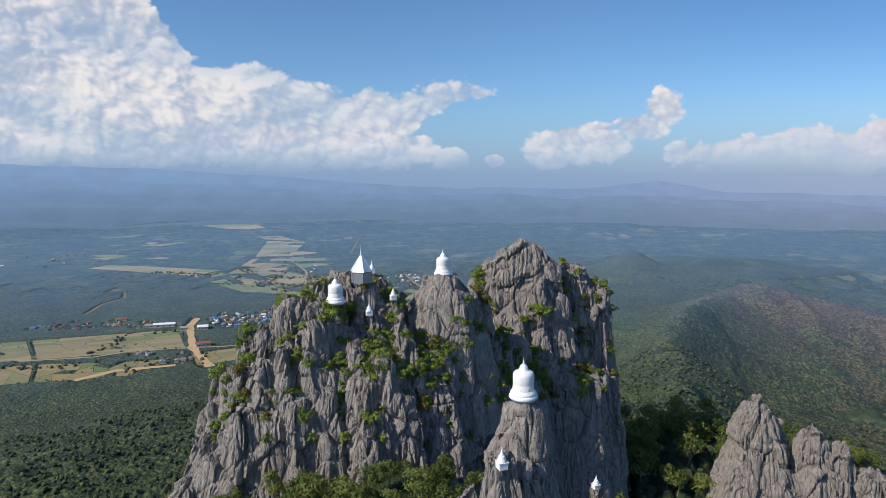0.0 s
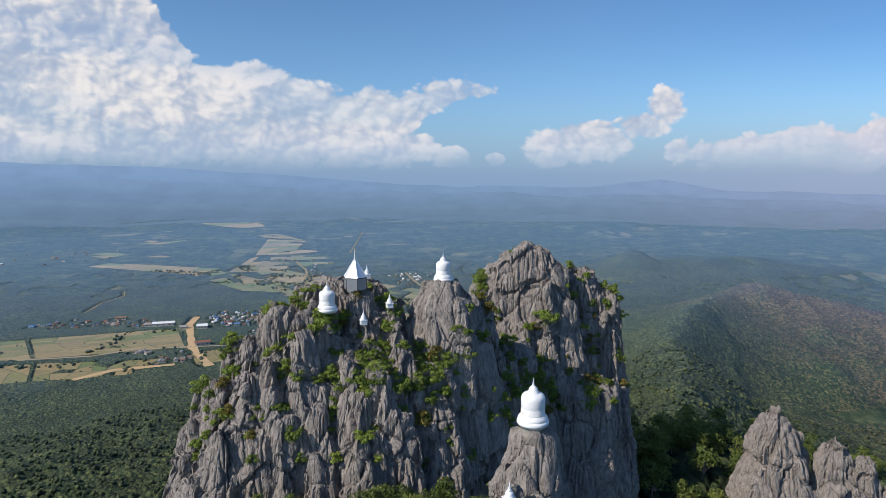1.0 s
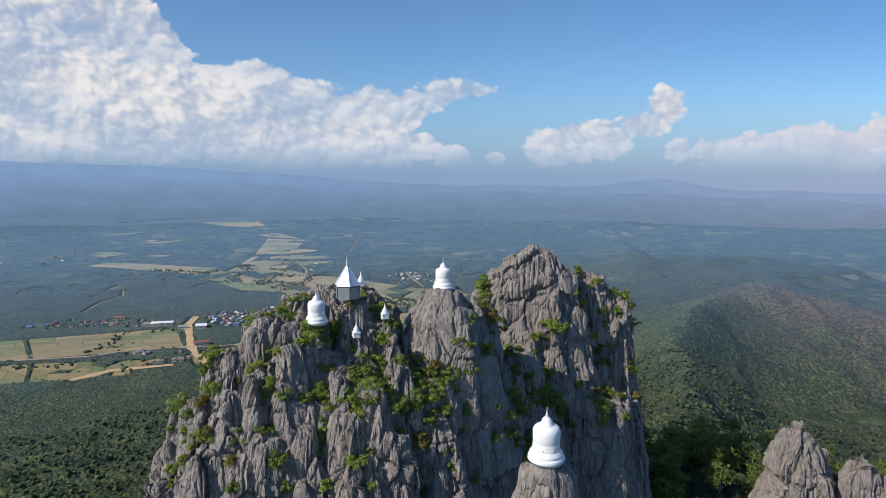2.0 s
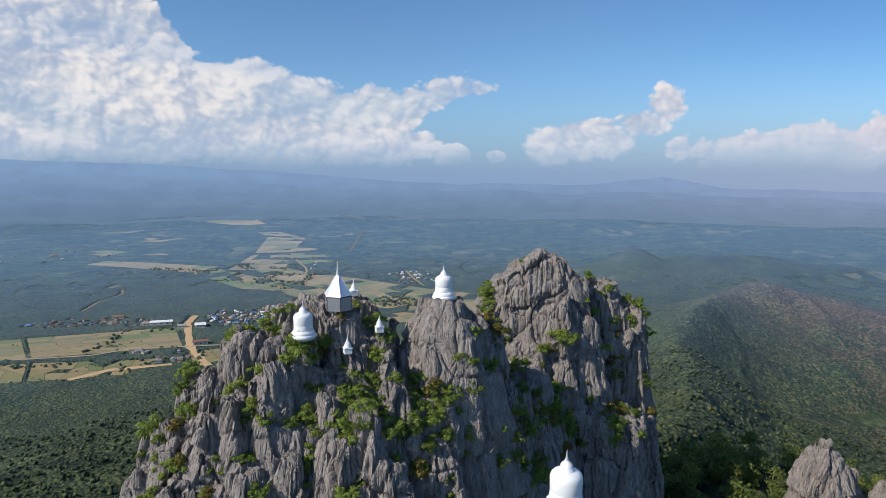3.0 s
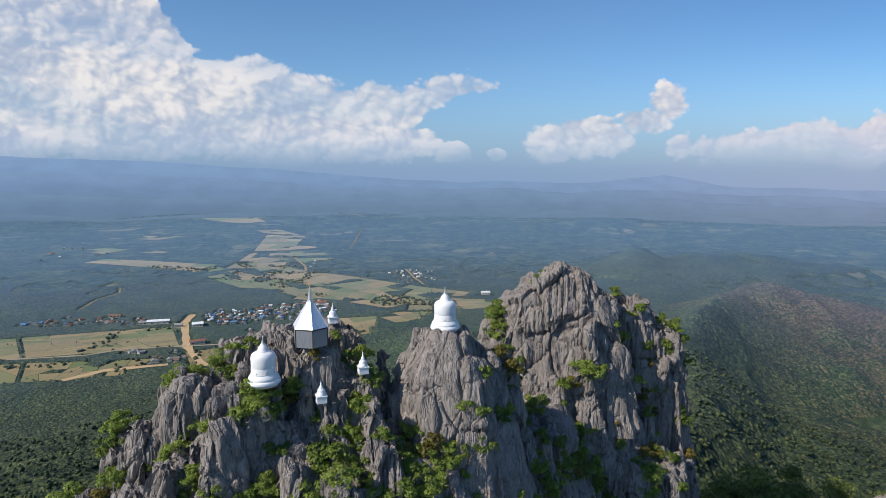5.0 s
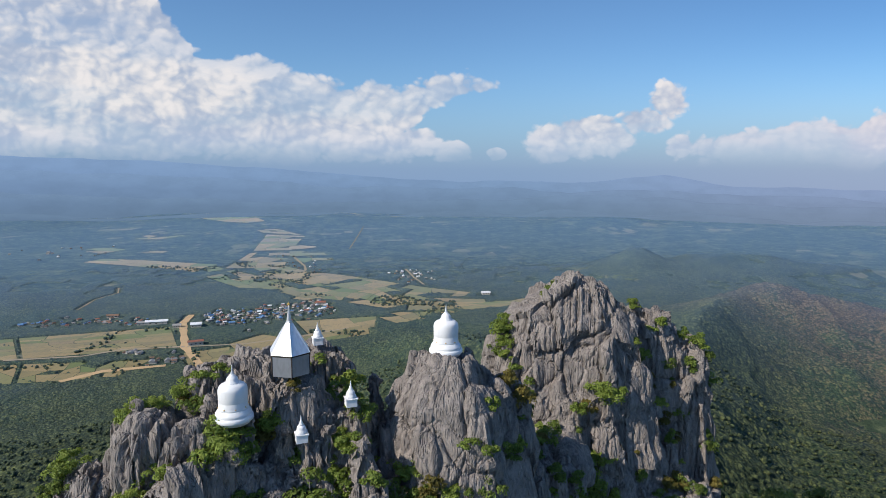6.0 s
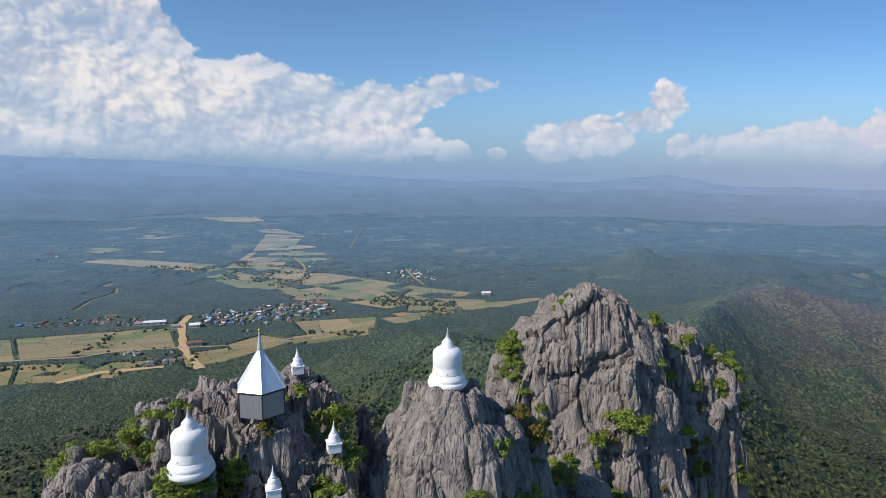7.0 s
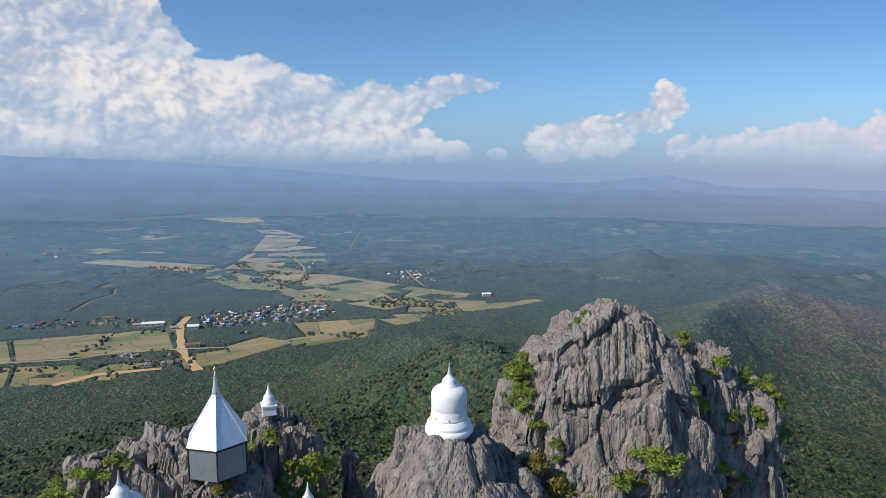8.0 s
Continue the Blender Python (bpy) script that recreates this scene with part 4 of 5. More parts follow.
def bell_stupa(x, y, z, turn=0.0, drum=False):
    s = thing("bell_stupa", pose(x, y, z, 0, 0, turn), "white bell-shaped stupa with a slender spire on a rock top", "stupa", "bell stupas on the pinnacles")
    part("base", lathe([(1.28, -0.20), (1.34, 0.0), (1.45, 0.02), (1.49, 0.08), (1.48, 0.30), (1.42, 0.37), (1.37, 0.39), (1.34, 0.44), (1.37, 0.50), (1.35, 0.64), (1.27, 0.74), (1.20, 0.84), (1.15, 0.93)], 56), WHITE, s, smooth=True)
    bell = part("bell", lathe([(1.16, 0.90), (1.12, 1.02), (1.10, 1.2), (1.09, 1.50), (1.083, 1.515), (1.09, 1.53), (1.10, 2.0), (1.11, 2.3), (1.09, 2.5), (1.03, 2.65), (0.92, 2.78), (0.76, 2.87), (0.56, 2.93), (0.46, 2.95)], 56), WHITE, s, smooth=True)
    part("collar", lathe([(0.56, 2.91), (0.55, 2.98), (0.49, 3.02), (0.47, 3.10), (0.43, 3.16), (0.41, 3.30), (0.36, 3.38), (0.27, 3.46), (0.19, 3.55), (0.16, 3.6)], 40), WHITE, s, smooth=True)
    part("spire", lathe([(0.155, 3.58), (0.16, 3.62), (0.125, 3.65), (0.13, 3.70), (0.10, 3.74), (0.102, 3.79), (0.075, 3.84), (0.055, 4.02), (0.03, 4.22), (0.0, 4.42)], 24), SPIRE_METAL, s, "thin grey metal spire", smooth=True)
    for k in range(8):
        a = 2 * math.pi * (k + 0.5) / 8
        stud = bmesh.new()
        bmesh.ops.create_uvsphere(stud, u_segments=10, v_segments=6, radius=0.055)
        bmesh.ops.transform(stud, matrix=Matrix.Translation((1.12 * math.cos(a), 1.12 * math.sin(a), 1.1)), verts=stud.verts)
        part("stud", stud, GOLD, bell, "small gilded stud", smooth=True)
    if drum:
        part("plinth", lathe([(1.0, -1.6), (1.04, -0.9), (1.0, -0.5), (1.08, -0.1), (1.05, 0.02)], 24), STONE_DRUM, s, "rough mortar plinth", smooth=True)
    else:
        for a in (0.6, 2.2, 4.0, 5.5):
            part("prop", tube((0.9 * math.cos(a), 0.9 * math.sin(a), -1.3), (0.9 * math.cos(a), 0.9 * math.sin(a), 0.05), 0.05, 0.05, 8), RUST, s, "rusty iron prop")
    return s


def small_stupa(x, y, z, turn=20.0, size=1.0):
    s = thing("small_stupa", pose(x, y, z, 0, 0, turn), "small white stupa on a square plinth atop the rock", "stupa", "small white stupas")
    s.scale = (size, size, size)
    part("plinth", box(-0.46, 0.46, -0.46, 0.46, -0.12, 0.50, 0.03), WHITE, s)
    part("ledge", box(-0.52, 0.52, -0.52, 0.52, 0.502, 0.60, 0.025), WHITE, s)
    part("dome", lathe([(0.46, 0.602), (0.47, 0.68), (0.42, 0.74), (0.43, 0.80), (0.37, 0.84), (0.36, 0.95), (0.34, 1.08), (0.28, 1.18), (0.19, 1.24)], 32), WHITE, s, smooth=True)
    part("spire", lathe([(0.20, 1.235), (0.20, 1.32), (0.15, 1.36), (0.155, 1.42), (0.115, 1.46), (0.12, 1.52), (0.08, 1.58), (0.05, 1.78), (0.02, 1.98), (0.0, 2.08)], 24), WHITE, s, smooth=True)
    return s


def pavilion(x, y, z, turn):
    p = thing("hexagonal_pavilion", pose(x, y, z, 0, 0, turn), "six-sided shrine clad in sheet metal with a pointed roof", "pavilion")
    off = 0.0
    for k in range(6):
        a0, a1 = off + math.pi / 3 * k, off + math.pi / 3 * (k + 1)
        r = 1.72
        c0, c1 = Vector((r * math.cos(a0), r * math.sin(a0), 0)), Vector((r * math.cos(a1), r * math.sin(a1), 0))
        mid = (a0 + a1) / 2
        n = Vector((math.cos(mid), math.sin(mid), 0))
        for s0, s1, lift in ((0.0, 0.52, 0.0), (0.50, 1.0, 0.012)):
            bm = bmesh.new()
            pts = [c0.lerp(c1, s0), c0.lerp(c1, s1)]
            vs = [bm.verts.new(q + n * d + Vector((0, 0, zz))) for zz in (-0.35, 1.28) for d in (lift - 0.03, lift) for q in pts]
            bmesh.ops.convex_hull(bm, input=vs)
            part("wall_panel", bm, WALL_METAL, p, "dull grey metal wall sheet")
        post = tube((r * 1.005 * math.cos(a0), r * 1.005 * math.sin(a0), -0.5), (r * 1.005 * math.cos(a0), r * 1.005 * math.sin(a0), 1.36), 0.045, 0.045, 8)
        part("post", post, DARK_WOOD, p, "dark corner post")
        # roof plate
        bm = bmesh.new()
        e, t = 1.80, 0.26
        q = [Vector((e * math.cos(a0), e * math.sin(a0), 1.44)), Vector((e * math.cos(a1), e * math.sin(a1), 1.44)), Vector((t * math.cos(a1), t * math.sin(a1), 3.86)), Vector((t * math.cos(a0), t * math.sin(a0), 3.86))]
        inner = [v - n * 0.03 - Vector((0, 0, 0.02)) for v in q]
        bmesh.ops.convex_hull(bm, input=[bm.verts.new(v) for v in q + inner])
        plate = part("roof_panel", bm, ROOF_METAL, p, "bright silver roof sheet")
        rib = tube(q[0], q[3], 0.035, 0.03, 6)
        part("ridge_cap", rib, ROOF_METAL, plate)
        part("eave_beam", tube(c0 * 1.0 + Vector((0, 0, 1.37)), c1 * 1.0 + Vector((0, 0, 1.37)), 0.06, 0.06, 6), DARK_WOOD, p, "dark eave beam")
    part("cap", lathe([(0.30, 3.80), (0.31, 3.88), (0.26, 3.92), (0.22, 4.05)], 6), SPIRE_METAL, p)
    needle = part("spire", lathe([(0.21, 4.02), (0.20, 4.12), (0.15, 4.4), (0.10, 4.8), (0.065, 5.1), (0.045, 5.3)], 12), SPIRE_METAL, p, "silver tapered spire", smooth=True)
    part("finial", lathe([(0.045, 5.28), (0.085, 5.33), (0.10, 5.40), (0.08, 5.47), (0.03, 5.50), (0.0, 5.62)], 12), GOLD, needle, "gilded ball finial", smooth=True)
    return p


bell_stupa(0.0, 99.2, 313.95, 22)
bell_stupa(-16.4, 91.6, 310.85, 5)
bell_stupa(8.35, 61.2, 307.15, 0, True)
small_stupa(-7.9, 95.2, 310.65)
small_stupa(-11.4, 92.4, 308.8)
small_stupa(-12.1, 102.5, 313.75)
small_stupa(5.6, 55.2, 302.5)
small_stupa(22.3, 84.2, 284.9)
pavilion(-12.95, 95.6, 313.65, 48)

# ---------------------------------------------------------------- plants on the rocks


def leaf_cloud(rng, clumps, leaves, size, flat=0.75):
    """Many small leaves on the outside of overlapping clumps; clumps are (x, y, z, radius)."""
    total = sum(c[3] ** 2 for c in clumps)
    verts = []
    for cx, cy, cz, r in clumps:
        k = max(8, int(leaves * r * r / total))
        d = rng.normal(size=(k, 3))
        d /= np.linalg.norm(d, axis=1, keepdims=True)
        d[:, 2] = np.where(d[:, 2] < -0.35, -d[:, 2], d[:, 2])
        shell = r * rng.uniform(0.62, 1.06, (k, 1))
        centre = np.array([cx, cy, cz]) + d * shell * (1, 1, flat)
        normal = d + rng.normal(scale=0.55, size=(k, 3)) + (0, 0, 0.35)
        normal /= np.linalg.norm(normal, axis=1, keepdims=True)
        a = np.cross(normal, rng.normal(size=(k, 3)))
        a /= np.maximum(np.linalg.norm(a, axis=1, keepdims=True), 1e-6)
        b = np.cross(normal, a)
        s = size * rng.uniform(0.6, 1.35, (k, 1))
        verts.append(np.stack([centre - a * s, centre + b * s * 0.55 - normal * s * 0.15, centre + a * s, centre - b * s * 0.55 - normal * s * 0.15], 1).reshape(-1, 3))
    verts = np.vstack(verts)
    return verts, np.arange(len(verts)).reshape(-1, 4)


def limb_mesh(rng, ends, r0, start=(0, 0, 0)):
    """Bent tapered limbs from one root to several ends, joined in one bmesh."""
    bm = bmesh.new()
    for e in ends:
        a, e = Vector(start), Vector(e)
        prev, steps = a, 3
        for k in range(1, steps + 1):
            q = a.lerp(e, k / steps) + Vector(rng.normal(scale=0.07 * (e - a).length / steps * 2, size=3)) * (k < steps)
            seg = tube(prev, q, r0 * (1 - 0.8 * (k - 1) / steps), r0 * (1 - 0.8 * k / steps), 5)
            tmp = bpy.data.meshes.new("tmp")
            seg.to_mesh(tmp)
            seg.free()
            bm.from_mesh(tmp)
            bpy.data.meshes.remove(tmp)
            prev = q
    return bm


def bush_template(seed, mat, label, leaves=760, leaf=0.10, lumps=(6, 10), lump=(0.26, 0.46)):
    rng = np.random.default_rng(seed)
    clumps = []
    for _ in range(rng.integers(*lumps)):
        a, d = rng.uniform(0, 2 * math.pi), rng.uniform(0.1, 0.75)
        clumps.append((d * math.cos(a), d * math.sin(a) * 0.8, rng.uniform(0.25, 1.05) * (1.1 - 0.5 * d), rng.uniform(*lump)))
    b = thing("shrub", pose(0, 0, -500), label, "shrub", "shrubs in the rock crevices")
    verts, faces = leaf_cloud(rng, clumps, leaves, leaf)
    put_under(new("foliage", mesh_from("foliage", verts, faces, mat, False)), b)
    part("stem", limb_mesh(rng, [(c[0] * 0.9, c[1] * 0.9, c[2]) for c in clumps[:6]], 0.035, (0, 0, -0.15)), BARK, b, "thin pale stems")
    return b


def tree_template(seed, mat, height, label):
    rng = np.random.default_rng(seed)
    clumps, ends = [], []
    for k in range(rng.integers(11, 16)):
        a, d = rng.uniform(0, 2 * math.pi), rng.uniform(0.0, 0.30) * height
        z = height * rng.uniform(0.5, 0.97) * (1 - 0.25 * d / (0.3 * height))
        clumps.append((d * math.cos(a), d * math.sin(a), z, height * rng.uniform(0.10, 0.175)))
        if k < 8:
            ends.append((d * math.cos(a), d * math.sin(a), z))
    t = thing("tree", pose(0, 0, -500), label, "tree", "trees on the slope")
    part("trunk", limb_mesh(rng, [(0, 0, height * 0.62)], height * 0.024, (0, 0, -1.5)), BARK, t, "slender pale trunk")
    part("limb", limb_mesh(rng, ends, height * 0.010, (0, 0, height * 0.38)), BARK, t)
    verts, faces = leaf_cloud(rng, clumps, 650, height * 0.033, 0.85)
    put_under(new("crown", mesh_from("crown", verts, faces, mat, False)), t)
    return t


def rock_tree():
    """A search tree over all limestone, to stand plants on it."""
    from mathutils.bvhtree import BVHTree
    verts, faces, base = [], [], 0
    for ob in bpy.data.objects:
        if ob.name.startswith("pinnacle"):
            me = ob.data
            co = np.empty(len(me.vertices) * 3, np.float32)
            me.vertices.foreach_get("co", co)
            ix = np.empty(len(me.loops), np.int32)
            me.loops.foreach_get("vertex_index", ix)
            verts.append(co.reshape(-1, 3))
            faces.append(ix.reshape(-1, 4) + base)
            base += len(me.vertices)
    return BVHTree.FromPolygons(np.vstack(verts).tolist(), np.vstack(faces).tolist())


ROCKS = rock_tree()
BUSHES = [bush_template(k, BUSH, "bright green leafy shrub rooted in a limestone crevice") for k in range(6)]
DRY_BUSHES = [bush_template(30 + k, BUSH_DRY, "yellowing shrub rooted in a limestone crevice") for k in range(2)]
BIG_BUSHES = [bush_template(60 + k, BUSH, "broad bright green shrub rooted in a limestone crevice", 1700, 0.06, (14, 20), (0.18, 0.32)) for k in range(3)]
used_bush = set()


def plant(templates, x, y, z, size, rng):
    templates = BIG_BUSHES if templates is BUSHES and size > 1.45 else templates
    src = templates[rng.randrange(len(templates))]
    m = pose(x, y, z, 0, 0, rng.uniform(0, 360)) @ Matrix.Diagonal((size, size, size * rng.uniform(0.8, 1.15), 1))
    if src not in used_bush:
        used_bush.add(src)
        src.matrix_basis = m
        return src
    ob = copy_thing(src, m)
    ob.matrix_basis = m
    return ob


shrub_rng = random.Random(4)


def shrub_from_lookout(u, w, size, dry=False):
    """A shrub where the line of this bearing and slope from the air above the path meets the rock."""
    size *= 1.45
    hit = ROCKS.ray_cast(Vector((0, 34.1, 330.0)), Vector((u, 1.0, w)).normalized())
    if hit[0] is not None and hit[0].y < 140:
        q = hit[0] + Vector((0, 0.25 * size, -0.45 * size))
        plant(DRY_BUSHES if dry else BUSHES, q.x, q.y, q.z, size, shrub_rng)


shrub_from_lookout(-0.312, -0.381, 1.98)
shrub_from_lookout(-0.297, -0.356, 1.65)
shrub_from_lookout(-0.366, -0.294, 2.31)
shrub_from_lookout(-0.318, -0.282, 1.32)
shrub_from_lookout(-0.339, -0.321, 0.99)
shrub_from_lookout(-0.466, -0.371, 1.65)
shrub_from_lookout(-0.522, -0.416, 1.49)
shrub_from_lookout(-0.553, -0.452, 1.32)
shrub_from_lookout(-0.533, -0.514, 1.65)
shrub_from_lookout(-0.614, -0.545, 1.65)
shrub_from_lookout(-0.422, -0.442, 1.32)
shrub_from_lookout(-0.377, -0.524, 1.16)
shrub_from_lookout(-0.276, -0.452, 1.16)
shrub_from_lookout(-0.188, -0.442, 2.48)
shrub_from_lookout(-0.204, -0.483, 1.65)
shrub_from_lookout(-0.140, -0.432, 1.65)
shrub_from_lookout(-0.140, -0.472, 1.49)
shrub_from_lookout(-0.171, -0.534, 1.32)
shrub_from_lookout(-0.082, -0.524, 1.98)
shrub_from_lookout(-0.102, -0.555, 1.65)
shrub_from_lookout(-0.043, -0.421, 1.32)
shrub_from_lookout(-0.028, -0.457, 1.65)
shrub_from_lookout(-0.091, -0.396, 0.99)
shrub_from_lookout(-0.138, -0.321, 1.16)
shrub_from_lookout(-0.119, -0.331, 1.32)
shrub_from_lookout(-0.185, -0.272, 1.32)
shrub_from_lookout(-0.204, -0.292, 0.83, True)
shrub_from_lookout(-0.234, -0.341, 0.99)
shrub_from_lookout(-0.129, -0.376, 1.32)
shrub_from_lookout(-0.048, -0.483, 1.16)
shrub_from_lookout(0.054, -0.452, 1.49)
shrub_from_lookout(0.016, -0.472, 1.32)
shrub_from_lookout(0.059, -0.381, 0.99)
shrub_from_lookout(0.093, -0.396, 1.06)
shrub_from_lookout(0.035, -0.371, 0.83)
shrub_from_lookout(0.082, -0.297, 0.99, True)
shrub_from_lookout(0.106, -0.321, 1.16, True)
shrub_from_lookout(0.141, -0.391, 1.82)
shrub_from_lookout(0.160, -0.371, 0.99)
shrub_from_lookout(0.231, -0.326, 1.98)
shrub_from_lookout(0.207, -0.343, 0.99, True)
shrub_from_lookout(0.224, -0.421, 2.48)
shrub_from_lookout(0.210, -0.462, 1.98)
shrub_from_lookout(0.221, -0.493, 1.65)
shrub_from_lookout(0.083, -0.228, 1.65)
shrub_from_lookout(0.077, -0.262, 1.32)
shrub_from_lookout(0.101, -0.282, 0.99)
shrub_from_lookout(0.274, -0.195, 0.99)
shrub_from_lookout(0.299, -0.228, 0.83)
shrub_from_lookout(0.325, -0.282, 1.16)
shrub_from_lookout(0.342, -0.356, 1.39)
shrub_from_lookout(0.372, -0.472, 1.39)
shrub_from_lookout(0.371, -0.253, 0.99)
shrub_from_lookout(0.347, -0.238, 0.83)
shrub_from_lookout(0.339, -0.503, 1.49)
shrub_from_lookout(0.330, -0.534, 1.65)
shrub_from_lookout(0.271, -0.534, 1.32)
shrub_from_lookout(0.389, -0.524, 1.16)
shrub_from_lookout(0.161, -0.432, 0.99)
shrub_from_lookout(-0.024, -0.514, 1.49)
shrub_from_lookout(0.055, -0.545, 1.16)
shrub_from_lookout(-0.004, -0.555, 1.65)
shrub_from_lookout(0.063, -0.321, 0.83)
shrub_from_lookout(-0.170, -0.493, 1.32)
shrub_from_lookout(-0.220, -0.534, 1.49)
shrub_from_lookout(-0.260, -0.545, 1.32)
shrub_from_lookout(-0.127, -0.545, 1.49)
shrub_from_lookout(-0.062, -0.472, 1.32)
shrub_from_lookout(-0.072, -0.452, 1.16)
shrub_from_lookout(-0.420, -0.321, 0.99)
shrub_from_lookout(-0.435, -0.336, 0.83)
shrub_from_lookout(-0.496, -0.381, 1.16)
shrub_from_lookout(-0.580, -0.483, 1.32)
shrub_from_lookout(0.182, -0.514, 1.49)
shrub_from_lookout(0.143, -0.483, 1.16)

for bx, by, bz, bs in ((7.0, 119.5, 311.2, 1.9), (6.4, 118.6, 309.6, 1.7), (6.8, 117.8, 308.0, 1.3), (13.2, 121.5, 315.6, 1.4), (12.4, 121.8, 315.2, 1.0), (31.5, 122.5, 309.0, 1.4), (28.6, 122.0, 311.4, 1.2),
                       (34.6, 123.5, 306.0, 1.6), (27.6, 117.5, 301.5, 1.7), (18.4, 113.0, 305.4, 1.9), (15.6, 113.0, 303.0, 1.4), (25.4, 119.0, 307.4, 1.5), (7.4, 104.0, 308.4, 1.3), (8.6, 103.5, 306.6, 1.2),
                       (-17.2, 90.6, 309.0, 2.1), (-16.0, 90.4, 308.2, 1.6), (-8.8, 100.5, 310.0, 2.2), (-7.2, 99.0, 309.0, 1.6), (-14.6, 99.5, 312.6, 1.4), (-9.4, 97.6, 310.6, 1.3), (-21.6, 94.6, 312.4, 1.7), (-23.6, 93.6, 311.0, 1.6)):
    near = ROCKS.find_nearest(Vector((bx, by, bz)))
    plant(BUSHES, near[0].x, near[0].y, near[0].z - 0.4 * bs, bs, shrub_rng)


def scatter_bushes():
    rng = random.Random(12)
    eye = Vector((0, 20, 332))
    count = 0
    for _ in range(14000):
        if count >= 150:
            break
        x, z = rng.uniform(-37, 38), rng.uniform(287, 312)
        y = 92 + max(0, x - 2) * 0.9
        way = (Vector((x, y, z)) - eye).normalized()
        hit = ROCKS.ray_cast(eye, way)
        if hit[0] is None or hit[0].y < 74:
            continue
        # a crevice: neighbours on both sides stand forward
        side = [ROCKS.ray_cast(eye, (hit[0] + Vector(o) - eye).normalized()) for o in ((-1.6, 0, 0.2), (1.6, 0, 0.2), (0, 0, -1.5))]
        fore = [hit[3] - s[3] for s in side if s[0] is not None]
        hollow = sum(max(-1.5, min(f, 2.5)) for f in fore) / 3
        flat = hit[1].z
        if hollow + 0.8 * flat + 0.02 * (300 - hit[0].z) < rng.uniform(0.25, 1.1):
            continue
        q = hit[0] + hit[1] * 0.1
        size = rng.choice((0.6, 0.8, 0.9, 1.1, 1.3, 1.6, 1.9))
        plant(DRY_BUSHES if rng.random() < 0.14 else BUSHES, q.x, q.y, q.z - 0.4 * size, size, rng)
        count += 1


scatter_bushes()


def scatter_boulders():
    """Broken blocks lying on the ledges."""
    rng = random.Random(77)
    shapes = []
    for k in range(6):
        verts, faces = rock_mesh(0, 0, 0.55, 1.1, 0.6, 0.5, 0, (0, 0), 0.25, 500 + k, 30, 18, 0.16)
        shapes.append(mesh_from("boulder", verts, faces, ROCK, False))
    for _ in range(110):
        x, y = rng.choice(((-23, 92), (-17, 96), (-12, 99), (-8, 97), (-28, 88), (0, 101), (28, 122), (-31, 86)))
        x, y = x + rng.gauss(0, 3.2), y + rng.gauss(0, 2.2)
        hit = ROCKS.ray_cast(Vector((x, y, 330.0)), Vector((0, 0, -1)))
        if hit[0] is None or hit[1].z < 0.25:
            continue
        if min((hit[0] - Vector(q)).length for q in ((0, 99.2, 313.5), (-16.4, 91.6, 310.5), (-7.9, 95.2, 310.5), (-11.4, 92.4, 308.4), (-11.75, 102.5, 313.4), (-12.7, 95.6, 313.6))) < 2.3:
            continue
        ob = put_under(new("boulder", shapes[rng.randrange(6)]), massif)
        s = rng.uniform(0.5, 1.5)
        ob.matrix_basis = pose(hit[0].x, hit[0].y, hit[0].z + 0.1, rng.uniform(-25, 25), rng.uniform(-25, 25), rng.uniform(0, 360)) @ Matrix.Diagonal((s, s, s * rng.uniform(0.7, 1.3), 1))


scatter_boulders()


def bare_shrub(x, y, z, size, seed):
    """A leafless bleached shrub."""
    rng = np.random.default_rng(seed)
    b = thing("bare_shrub", pose(x, y, z, 0, 0, seed * 40), "leafless bleached shrub on a limestone ledge", "shrub", "bare shrubs")
    ends = [(rng.uniform(-1, 1) * size, rng.uniform(-0.7, 0.7) * size, rng.uniform(0.5, 1.2) * size) for _ in range(9)]
    part("branch", limb_mesh(rng, ends, 0.035 * size, (0, 0, -0.2)), BARK, b)
    tips = [(e[0] + rng.uniform(-0.4, 0.4) * size, e[1], e[2] + rng.uniform(0.0, 0.35) * size) for e in ends]
    for e, t in zip(ends[:5], tips):
        part("twig", limb_mesh(rng, [t], 0.014 * size, tuple(0.7 * c for c in e)), BARK, b)


bare_seed = 0
for bx, by in ((17.2, 111.5), (19.6, 112.2), (5.4, 93.6), (-4.0, 92.6), (12.0, 77.5), (14.6, 78.5), (-5.4, 103.2), (2.4, 79.0)):
    spot = ROCKS.ray_cast(Vector((bx, by, 330.0)), Vector((0, 0, -1)))
    bare_seed += 1
    if spot[0] is not None:
        bare_shrub(spot[0].x, spot[0].y, spot[0].z, 1.3, bare_seed)
    else:
        bare_shrub(bx, by, float(terrain([bx], [by])[0]), 2.6, bare_seed)

# ---------------------------------------------------------------- woods


def ico(subdivisions):
    bm = bmesh.new()
    bmesh.ops.create_icosphere(bm, subdivisions=subdivisions, radius=1.0)
    v, f = np.array([q.co[:] for q in bm.verts]), np.array([[q.index for q in face.verts] for face in bm.faces])
    bm.free()
    return v, f


